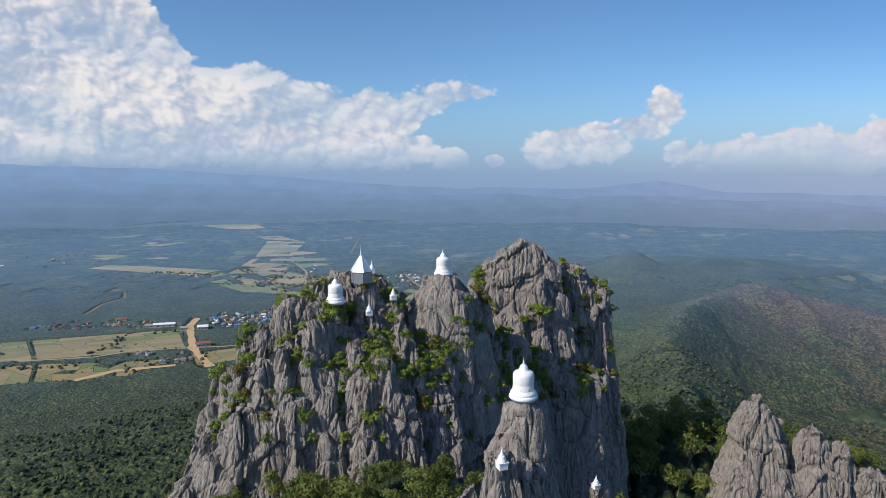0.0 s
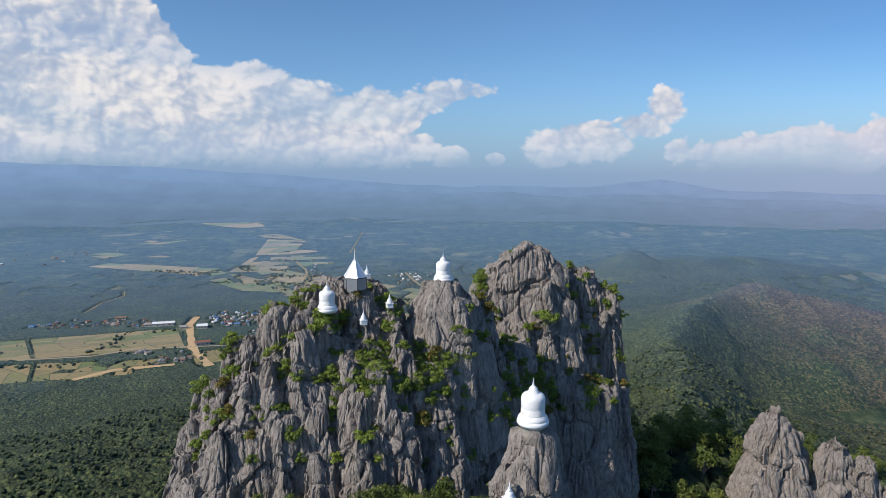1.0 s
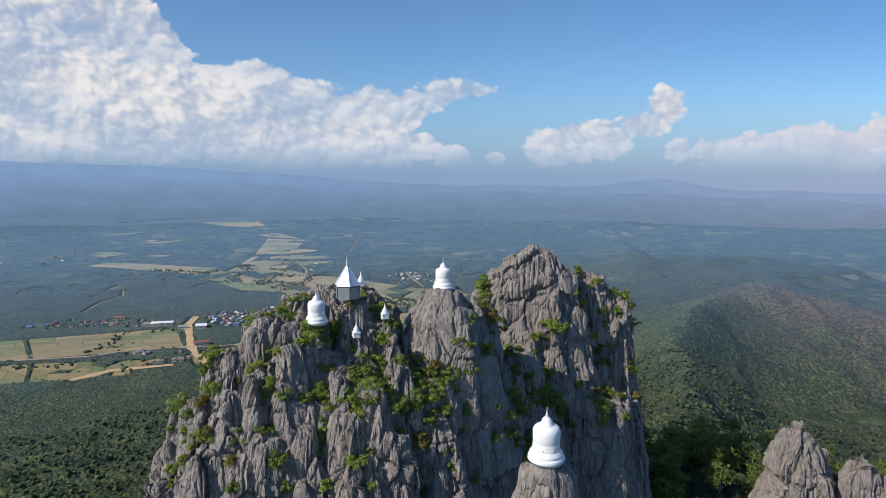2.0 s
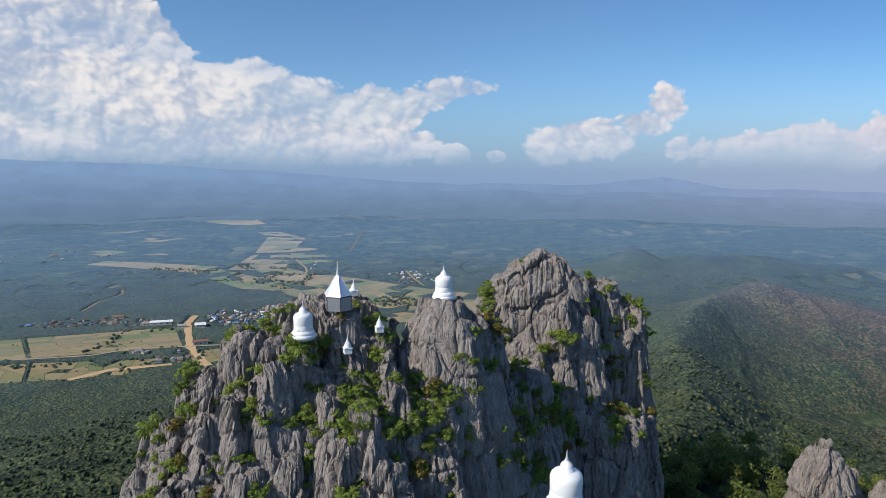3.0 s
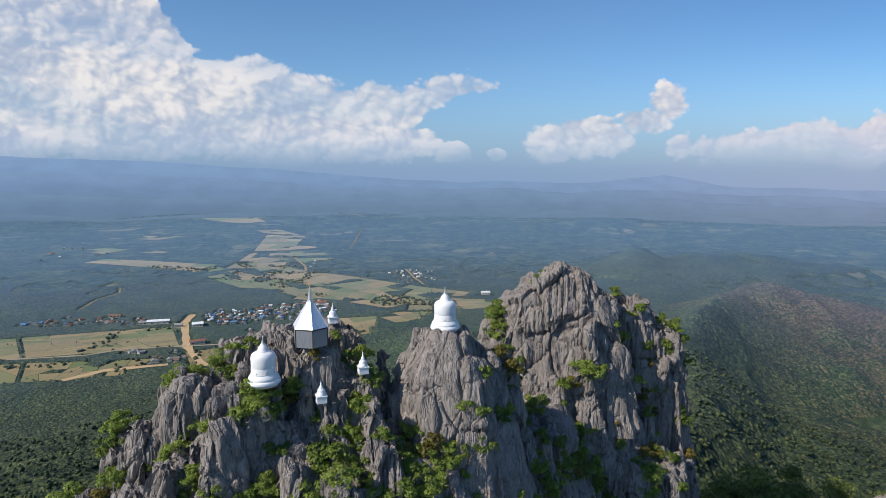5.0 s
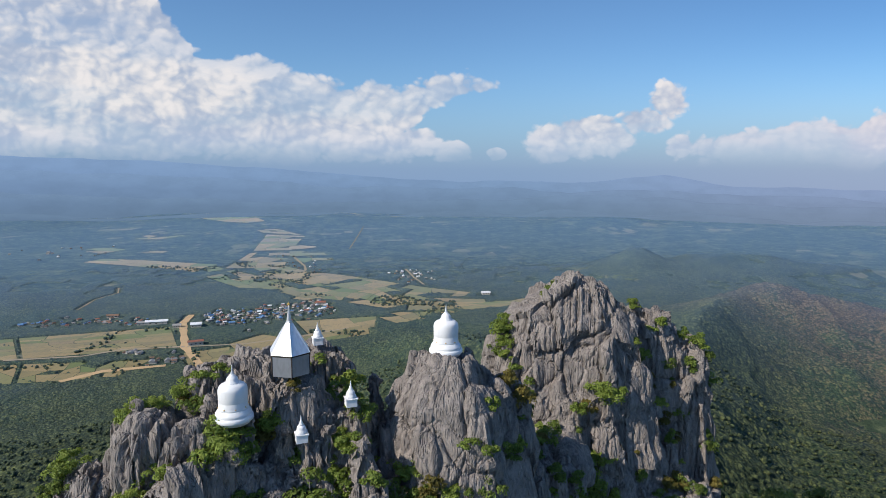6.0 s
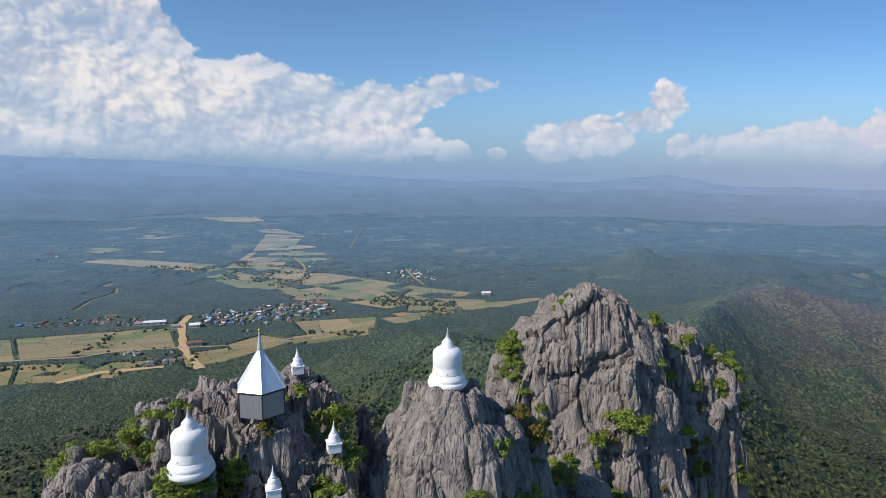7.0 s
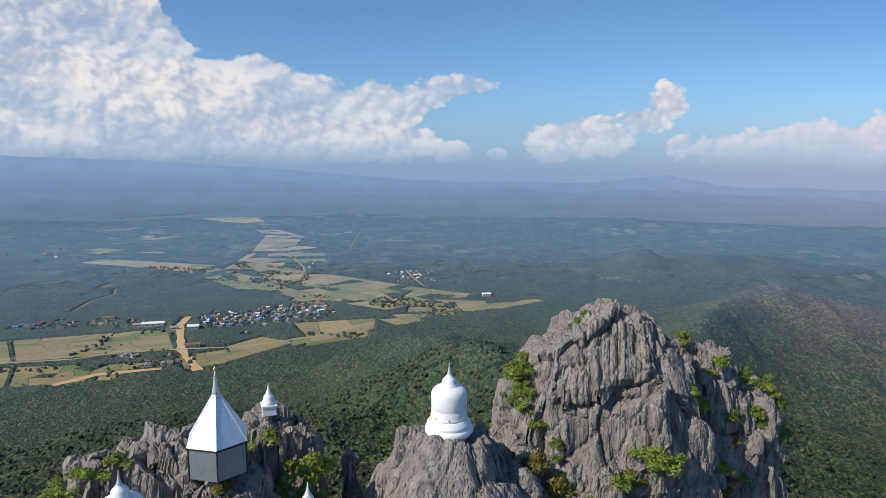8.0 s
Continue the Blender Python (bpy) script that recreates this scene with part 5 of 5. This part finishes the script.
def crowns(name, x, y, z, r, subdivisions, label, seed, rough=0.42, tall=0.8):
    """One joined mesh of uneven tree crowns."""
    unit, tri = ico(subdivisions)
    rng = np.random.default_rng(seed)
    n, k = len(x), len(unit)
    shape = unit[None] * np.stack([r, r, r * tall * rng.uniform(0.75, 1.35, n)], 1)[:, None, :]
    off = rng.uniform(0, 400, (n, 1, 3))
    flat = (unit[None] * 1.7 + off).reshape(-1, 3)
    lump = 1 + rough * (vnoise(flat, 5) + (0.7 * vnoise(flat * 2.3, 6) if k > 20 else 0) + (0.5 * vnoise(flat * 5.1, 7) if k > 100 else 0))
    verts = (shape * lump.reshape(n, k, 1) + np.stack([x, y, z], 1)[:, None, :]).reshape(-1, 3)
    faces = (tri[None] + (np.arange(n) * k)[:, None, None]).reshape(-1, 3)
    me = mesh_from(name, verts, faces, FOREST, True)
    ob = new(name, me)
    return tagged(ob, label, "forest", kind="stuff")


# open land of the valley: fields, roads, village; a raster keeps the woods off it
CELL, SPAN = 5.0, 2600.0
open_land = np.zeros((int(2 * SPAN / CELL), int(5000 / CELL)), bool)


def clear(x, y):
    i, j = ((np.asarray(x) + SPAN) / CELL).astype(int), (np.asarray(y) / CELL).astype(int)
    ok = (i >= 0) & (i < open_land.shape[0]) & (j >= 0) & (j < open_land.shape[1])
    open_land[i[ok], j[ok]] = True


def is_built(x, y):
    """Where roads and houses stand."""
    i = np.clip(((x + SPAN) / CELL).astype(int), 0, open_land.shape[0] - 1)
    j = np.clip((y / CELL).astype(int), 0, open_land.shape[1] - 1)
    return open_land[i, j] & ~field_mask[i, j]


def is_open(x, y):
    i = np.clip(((x + SPAN) / CELL).astype(int), 0, open_land.shape[0] - 1)
    j = np.clip((y / CELL).astype(int), 0, open_land.shape[1] - 1)
    return open_land[i, j]


def patch(name, corners, mat, lift, label, category, parent=None, n=5, margin=0.0):
    """A four-cornered patch of land lying on the ground."""
    c = [np.array(q, float) for q in corners]
    mid = sum(c) / 4
    c = [q + (mid - q) / max(np.linalg.norm(mid - q), 1e-6) * margin for q in c]
    u, v = np.meshgrid(np.linspace(0, 1, n), np.linspace(0, 1, n))
    u, v = u.ravel()[:, None], v.ravel()[:, None]
    xy = c[0] * (1 - u) * (1 - v) + c[1] * u * (1 - v) + c[2] * u * v + c[3] * (1 - u) * v
    z = terrain(xy[:, 0], xy[:, 1]) + lift
    i, j = np.meshgrid(np.arange(n - 1), np.arange(n - 1), indexing="ij")
    faces = np.stack([i * n + j, i * n + j + 1, (i + 1) * n + j + 1, (i + 1) * n + j], -1).reshape(-1, 4)
    ob = new(name, mesh_from(name, np.column_stack([xy, z]), faces, mat))
    m = max(4, int(max(np.linalg.norm(c[1] - c[0]), np.linalg.norm(c[3] - c[0])) / 3.5))
    a, b = np.meshgrid(np.linspace(0, 1, m), np.linspace(0, 1, m))
    a, b = a.ravel()[:, None], b.ravel()[:, None]
    q = c[0] * (1 - a) * (1 - b) + c[1] * a * (1 - b) + c[2] * a * b + c[3] * (1 - a) * b
    clear(q[:, 0], q[:, 1])
    if parent is None:
        return tagged(ob, label, category, kind="structure")
    return put_under(ob, parent)


def field_block(corners, nu, nv, rng, skip=0.0):
    """A block of paddies between four corners, parted by low bunds."""
    block = thing("farmland", pose(0, 0, 0), "harvested tan paddies with green strips on the valley floor", "field", "", "structure")
    c = [np.array(q, float) for q in corners]

    def at(u, v):
        return c[0] * (1 - u) * (1 - v) + c[1] * u * (1 - v) + c[2] * u * v + c[3] * (1 - u) * v

    jit = {(i, j): ((i + rng.uniform(-0.42, 0.42) * (0 < i < nu)) / nu, (j + rng.uniform(-0.42, 0.42) * (0 < j < nv)) / nv) for i in range(nu + 1) for j in range(nv + 1)}
    for i in range(nu):
        for j in range(nv):
            if rng.random() < skip:
                continue
            q = [at(*jit[k]) for k in ((i, j), (i + 1, j), (i + 1, j + 1), (i, j + 1))]
            patch("plot", q, FIELD, 0.7, "", "", block, 4, 0.7)


def field_strip(line, rng, cell=75.0, skip=0.12):
    """Paddies along a winding stretch of valley; points are (x, y, half width)."""
    for (ax, ay, aw), (bx, by, bw) in zip(line, line[1:]):
        d = np.array([bx - ax, by - ay], float)
        length = np.linalg.norm(d)
        nrm = np.array([-d[1], d[0]]) / length
        a, b = np.array([ax, ay], float), np.array([bx, by], float)
        nu, nv = max(1, round(length / cell)), max(1, round((aw + bw) / (cell * 0.8)))
        field_block((a - nrm * aw, b - nrm * bw, b + nrm * bw, a + nrm * aw), nu, nv, rng, skip)


def build_fields():
    rng = random.Random(8)
    field_block(((-830, 1200), (-574, 1290), (-497, 1148), (-734, 1072)), 5, 9, rng)
    field_block(((-713, 1044), (-509, 1072), (-524, 985), (-660, 950)), 6, 3, rng, 0.1)
    field_block(((-443, 1116), (-364, 1238), (-289, 1200), (-378, 1072)), 2, 3, rng, 0.1)
    field_block(((-325, 1344), (-153, 1391), (-148, 1299), (-260, 1212)), 3, 3, rng, 0.1)
    field_block(((-300, 1228), (-160, 1292), (-150, 1240), (-285, 1160)), 4, 3, rng, 0.15)
    field_block(((-165, 1400), (-20, 1480), (40, 1440), (-100, 1330)), 4, 3, rng, 0.2)
    field_block(((-20, 1500), (150, 1560), (240, 1560), (60, 1460)), 4, 2, rng, 0.2)
    field_block(((-470, 1110), (-400, 1150), (-375, 1070), (-430, 1035)), 2, 3, rng, 0.1)
    field_block(((-420, 1700), (-200, 1640), (-230, 1545), (-330, 1580)), 4, 3, rng, 0.2)
    field_strip(((-1805, 4350, 120), (-1350, 3990, 130), (-1150, 3750, 60)), rng, 130, 0.15)
    field_strip(((-960, 3300, 60), (-762, 2958, 90), (-690, 2470, 75), (-638, 2063, 95), (-429, 1817, 120), (-243, 1660, 110), (-87, 1528, 75), (103, 1528, 50), (237, 1604, 30)), rng, 60, 0.27)
    field_block(((-980, 1150), (-838, 1196), (-742, 1070), (-880, 1015)), 3, 6, rng, 0.1)
    field_block(((-880, 1000), (-720, 1040), (-668, 950), (-810, 900)), 4, 2, rng, 0.15)
    field_strip(((-560, 2010, 50), (-300, 1830, 70), (-90, 1690, 60), (60, 1640, 30)), rng, 55, 0.25)
    field_strip(((-820, 2060, 50), (-600, 1830, 60), (-440, 1660, 55), (-330, 1580, 35)), rng, 55, 0.3)
    field_strip(((-620, 2650, 50), (-520, 2350, 70), (-420, 2150, 50)), rng, 65, 0.3)
    field_strip(((-1500, 2500, 40), (-1300, 2420, 60), (-1100, 2400, 40)), rng, 70, 0.4)
    field_strip(((-1260, 2208, 45), (-804, 2063, 70)), rng, 80, 0.15)
    field_strip(((-520, 4560, 60), (-250, 4600, 60)), rng, 150, 0.1)
    field_strip(((-1500, 3000, 60), (-1280, 2900, 80)), rng, 90, 0.35)


build_fields()
field_mask = open_land.copy()


def road(line, width, mat, label, name="road"):
    """A road as one ribbon along (x, y) points."""
    pts = np.array(line, float)
    rows = []
    for (a, b) in zip(pts, pts[1:]):
        k = max(2, int(np.linalg.norm(b - a) / 12))
        for s in range(k):
            rows.append(a + (b - a) * s / k)
    rows = np.array(rows + [pts[-1]])
    tang = np.gradient(rows, axis=0)
    nrm = np.column_stack([-tang[:, 1], tang[:, 0]]) / np.linalg.norm(tang, axis=1, keepdims=True)
    wob = 1 + 0.35 * vnoise(np.column_stack([rows / 23.0, rows[:, 0] * 0]), 3)[:, None]
    l, r = rows + nrm * width / 2 * wob, rows - nrm * width / 2 * wob
    xy = np.vstack([l, r])
    z = terrain(xy[:, 0], xy[:, 1]) + 1.0
    n = len(rows)
    i = np.arange(n - 1)
    ob = new(name, mesh_from(name, np.column_stack([xy, z]), np.stack([i, i + 1, n + i + 1, n + i], 1), mat))
    for f in np.linspace(0, 1, 400):
        k = f * (n - 1)
        i0 = min(int(k), n - 2)
        q, w = rows[i0] + (rows[i0 + 1] - rows[i0]) * (k - i0), nrm[i0]
        for side in np.linspace(-0.75, 0.75, 9):
            clear([q[0] + w[0] * width * side], [q[1] + w[1] * width * side - 3.0])
            clear([q[0] + w[0] * width * side], [q[1] + w[1] * width * side])
    return tagged(ob, label, "road", kind="structure")


road(((-575, 1400), (-561, 1321), (-484, 1149), (-405, 1030)), 14, EARTH, "bare orange earth of a road under construction")
road(((-485, 1150), (-590, 1130), (-640, 1090), (-760, 1060)), 7, TRACK, "pale dirt track between the paddies")
road(((-480, 1150), (-380, 1170), (-300, 1215), (-200, 1290)), 6, TRACK, "pale dirt track between the paddies")
road(((-470, 3560), (-420, 2900), (-396, 2560)), 4, TRACK, "straight pale clearing through the woods")
road(((-560, 2300), (-480, 2110), (-440, 1960)), 8, TRACK, "pale dirt track through the hamlet")
road(((-130, 2050), (-95, 1900), (-60, 1780)), 7, TRACK, "pale dirt track through the hamlet")
road(((-900, 1700), (-870, 1640), (-885, 1560), (-860, 1440)), 3.5, TRACK, "pale dirt track through the woods")
road(((-470, 1040), (-560, 1010), (-600, 960)), 12, EARTH, "bare orange earth of a building plot")

# ---------------------------------------------------------------- village


def house_template(w, d, h, roof, label):
    t = thing("house", pose(0, 0, -600), label, "house", "village houses")
    wall = part("wall", box(-w / 2, w / 2, -d / 2, d / 2, -1.5, h), HOUSE_WALL, t)
    bm = bmesh.new()
    e, rise = 0.7, d * 0.26
    a = [bm.verts.new((sx * (w / 2 + e), y, z)) for sx in (-1, 1) for y, z in ((-d / 2 - e, h - 0.2), (0, h + rise), (d / 2 + e, h - 0.2), (0, h + rise - 0.35))]
    bmesh.ops.convex_hull(bm, input=a)
    part("roof", bm, roof, t)
    for sx in (-1, 0, 1):
        part("window", box(sx * w * 0.3 - 0.6, sx * w * 0.3 + 0.6, -d / 2 - 0.05, -d / 2 + 0.05, 1.0, 2.2), DARK_WOOD, wall)
    return t


ROOF_WORDS = ("blue metal roof", "red tiled roof", "grey cement roof", "white metal roof", "rusty metal roof")
HOUSES = [house_template(w, d, h, ROOFS[k % 5], "small village house with a " + ROOF_WORDS[k % 5]) for k, (w, d, h) in enumerate(((11, 8, 4.0), (12, 8, 4.5), (10, 8, 3.6), (12, 9, 4.2), (9, 7, 3.4), (14, 9, 5.0), (10, 7, 4.0), (13, 9, 4.0)))]


farm_mask = open_land.copy()


def on_farm(x, y):
    i, j = int((x + SPAN) / CELL), int(y / CELL)
    return farm_mask[i, j]


def settle(a, b, spread, count, seed, picks):
    rng = random.Random(seed)
    a, b = Vector(a), Vector(b)
    n = Vector((-(b - a).y, (b - a).x)).normalized()
    for _ in range(count):
        q = a.lerp(b, rng.random()) + n * rng.gauss(0, spread)
        if on_farm(q.x, q.y):
            continue
        for dy in (-11, -7, -2, 3):
            clear([q.x + dx for dx in (-6, -2, 2, 6)], [q.y + dy] * 4)
        s = rng.uniform(0.5, 0.9)
        m = pose(q.x, q.y, float(terrain([q.x], [q.y])[0]) + 0.4, 0, 0, rng.choice((15, 20, 105, 110, 60))) @ Matrix.Diagonal((s, s, s, 1))
        ob = copy_thing(HOUSES[rng.choice(picks)], m)
        ob.matrix_basis = m


settle((-520, 1352), (-280, 1500), 48, 190, 1, (0, 2, 2, 3, 4, 5, 7, 4, 1))
settle((-900, 1300), (-650, 1345), 20, 48, 2, (0, 2, 4, 7, 6))
settle((-600, 2350), (-440, 1950), 40, 34, 3, (2, 3, 4, 7))
settle((-140, 2010), (-60, 1830), 28, 34, 4, (2, 3, 3, 4))
settle((-520, 1040), (-440, 1090), 22, 22, 5, (2, 4, 4, 7))
settle((-640, 1130), (-540, 1105), 6, 12, 6, (2, 4, 7))
settle((-1700, 2500), (-1250, 2300), 90, 20, 7, (1, 3, 7))
for k, (x, y, turn, s, sy) in enumerate(((-523, 1299, 15, 1.7, 1.7), (-615, 1317, 15, 3.4, 1.1), (-640, 1310, 15, 2.4, 1.0), (-303, 1510, 10, 1.9, 1.6), (-560, 1290, 15, 1.5, 1.2), (-470, 1165, 25, 2.2, 0.8), (-740, 1375, 12, 2.6, 1.3), (110, 1640, 10, 1.8, 1.0))):
    m = pose(x, y, float(terrain([x], [y])[0]) + 0.5, 0, 0, turn) @ Matrix.Diagonal((s, sy, 1.4, 1))
    for dy in range(-24, 12, 4):
        clear([x + dx for dx in range(-24, 26, 4)], [y + dy] * 13)
    ob = copy_thing(HOUSES[(3, 3, 2, 1, 2, 1, 4, 3)[k]], m)
    ob.matrix_basis = m
for h in HOUSES:
    for o in (*h.children_recursive, h):
        bpy.data.objects.remove(o)


def scatter_woods():
    rng = np.random.default_rng(21)

    def spread(r0, r1, gap, half=40.0):
        """Jittered points of even density in the sector between two distances."""
        n = int(radians(2 * half) * 0.5 * (r1 * r1 - r0 * r0) / (gap * gap))
        r = np.sqrt(rng.uniform(r0 * r0, r1 * r1, n))
        a = np.radians(rng.uniform(-half, half, n))
        return r * np.sin(a), r * np.cos(a)

    def keep_off(x, y, z):
        near_rock = ((np.abs(x + 5) < 38) & (y > 76) & (y < 112)) | ((x > 0) & (x < 40) & (y > 95) & (y < 135)) | ((x > 58) & (x < 88) & (y > 108) & (y < 122)) | ((np.abs(x - 7) < 6) & (y < 66))
        return ~near_rock & ~is_open(x, y) & (y > 60)

    # closed canopy: a sheet of crowns, finer near the ridge and coarser far off
    ang = np.radians(np.arange(-38.5, 38.5, 0.14))
    rad = [105.0]
    while rad[-1] < 2450:
        rad.append(rad[-1] * 1.0028)
    A, R = np.meshgrid(ang, np.array(rad))
    A, R = A.ravel(), R.ravel()
    x, y = R * np.sin(A), R * np.cos(A)
    ground = terrain(x, y)
    flat = np.stack([x, y, np.zeros_like(x)], 1)
    wob = np.stack([fbm(flat / 3.0, 2, 71), fbm(flat / 3.0, 2, 72), np.zeros_like(x)], 1) * 1.3
    lift = np.zeros_like(x)
    for near, far, size in ((0, 480, 3.6), (480, 950, 4.6), (950, 9999, 7.0)):
        pick = (R >= near) & (R < far)
        f1, f2, own, _ = cells((flat[pick] + wob[pick]) / size * (1, 1, 0) + (0, 0, 0.5), 3)
        dome = np.sqrt(np.clip(1 - (f1 / 0.80) ** 2, 0, 1)) * np.clip((f2 - f1) / 0.22, 0.0, 1)
        lift[pick] = size * (1.0 if far < 500 else 0.6) * ((0.26 + 0.50 * own) * dome + 0.16 * fbm(flat[pick] / size * 3.3, 2, 4))
    wooded = np.clip((fbm(flat / 130.0, 4, 66) + 0.52) * 6, 0, 1)
    wooded = np.where(ground > 22, 1.0, wooded)
    thin_out = fbm(flat / 45.0, 3, 88) > 1.2 - 2.2 * np.clip((R - 1500) / 1100, 0, 1)
    low = is_open(x, y) | (wooded < 0.05) | ((ground < 22) & thin_out) | ~keep_off(x, y, ground)
    verts = np.stack([x, y, ground + np.where(low, -3.0, 1.2 + lift * wooded)], 1)
    na, nr = len(ang), len(rad)
    i, j = np.meshgrid(np.arange(nr - 1), np.arange(na - 1), indexing="ij")
    faces = np.stack([i * na + j, (i + 1) * na + j, (i + 1) * na + j + 1, i * na + j + 1], -1).reshape(-1, 4)
    faces = faces[~low[faces].all(1)]
    used = np.unique(faces)
    remap = np.zeros(len(verts), np.int32)
    remap[used] = np.arange(len(used))
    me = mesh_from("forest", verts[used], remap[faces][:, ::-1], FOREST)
    tagged(new("forest", me), "dense dry-season forest canopy of mixed green and brown crowns", "forest", kind="stuff")
    for r0, r1, gap, radius, seed in ((170, 420, 6.0, 1.5, 41), (420, 820, 10.0, 1.6, 42)):
        x, y = spread(r0, r1, gap, 37)
        z = terrain(x, y)
        ok = keep_off(x, y, z)
        x, y, z = x[ok], y[ok], z[ok]
        r = radius * rng.uniform(0.6, 1.25, len(x))
        crowns("forest", x, y, z + 2.6 + r * 0.5, r, 2, "taller crowns standing out of the forest canopy", seed)
    # hedgerows and clumps on the bunds between the paddies
    x, y = spread(900, 2300, 11.0, 40)
    hedge = ridged(np.stack([x, y, x * 0], 1) / 120.0, 2, 12)
    ok = is_open(x, y) & (hedge > 0.42) & ~is_built(x, y)
    x, y = x[ok], y[ok]
    r = 3.6 * rng.uniform(0.4, 1.2, len(x))
    crowns("hedgerow", x, y, terrain(x, y) + r * 0.6, r, 1, "green hedgerow trees along the paddies", 9)


scatter_woods()

TREES = [tree_template(100 + k, TREE_LEAF, 9.0, "leafy green tree with a pale slender trunk") for k in range(4)]
tree_rng = random.Random(5)


def plant_tree(x, y, size, z=None):
    zz = float(terrain([x], [y])[0]) if z is None else z
    plant(TREES, x, y, zz, size, tree_rng)


def scatter_trees():
    rng = random.Random(31)
    # saddle in front of the massif
    for _ in range(75):
        x, y = rng.uniform(-30, 26), rng.uniform(69, 80)
        zz = float(terrain([x], [y])[0])
        plant_tree(x, y, rng.uniform(0.36, 0.74), max(zz, 285.0 - 0.25 * max(0.0, x - 4)))
    # slope east of the massif
    for _ in range(190):
        d = 110 + 190 * rng.random() ** 1.4
        a = rng.uniform(0.24, 0.66)
        x, y = d * math.sin(a), d * math.cos(a)
        if x < 40 or 56 < x < 85 and 106 < y < 123:
            continue
        plant_tree(x, y, rng.uniform(0.65, 1.1))
    # dark stand in the lee of the massif
    for _ in range(48):
        x, y = rng.uniform(41, 66), rng.uniform(124, 160)
        plant_tree(x, y, rng.uniform(0.8, 1.25))
    plant_tree(66, 148, 1.2)


scatter_trees()
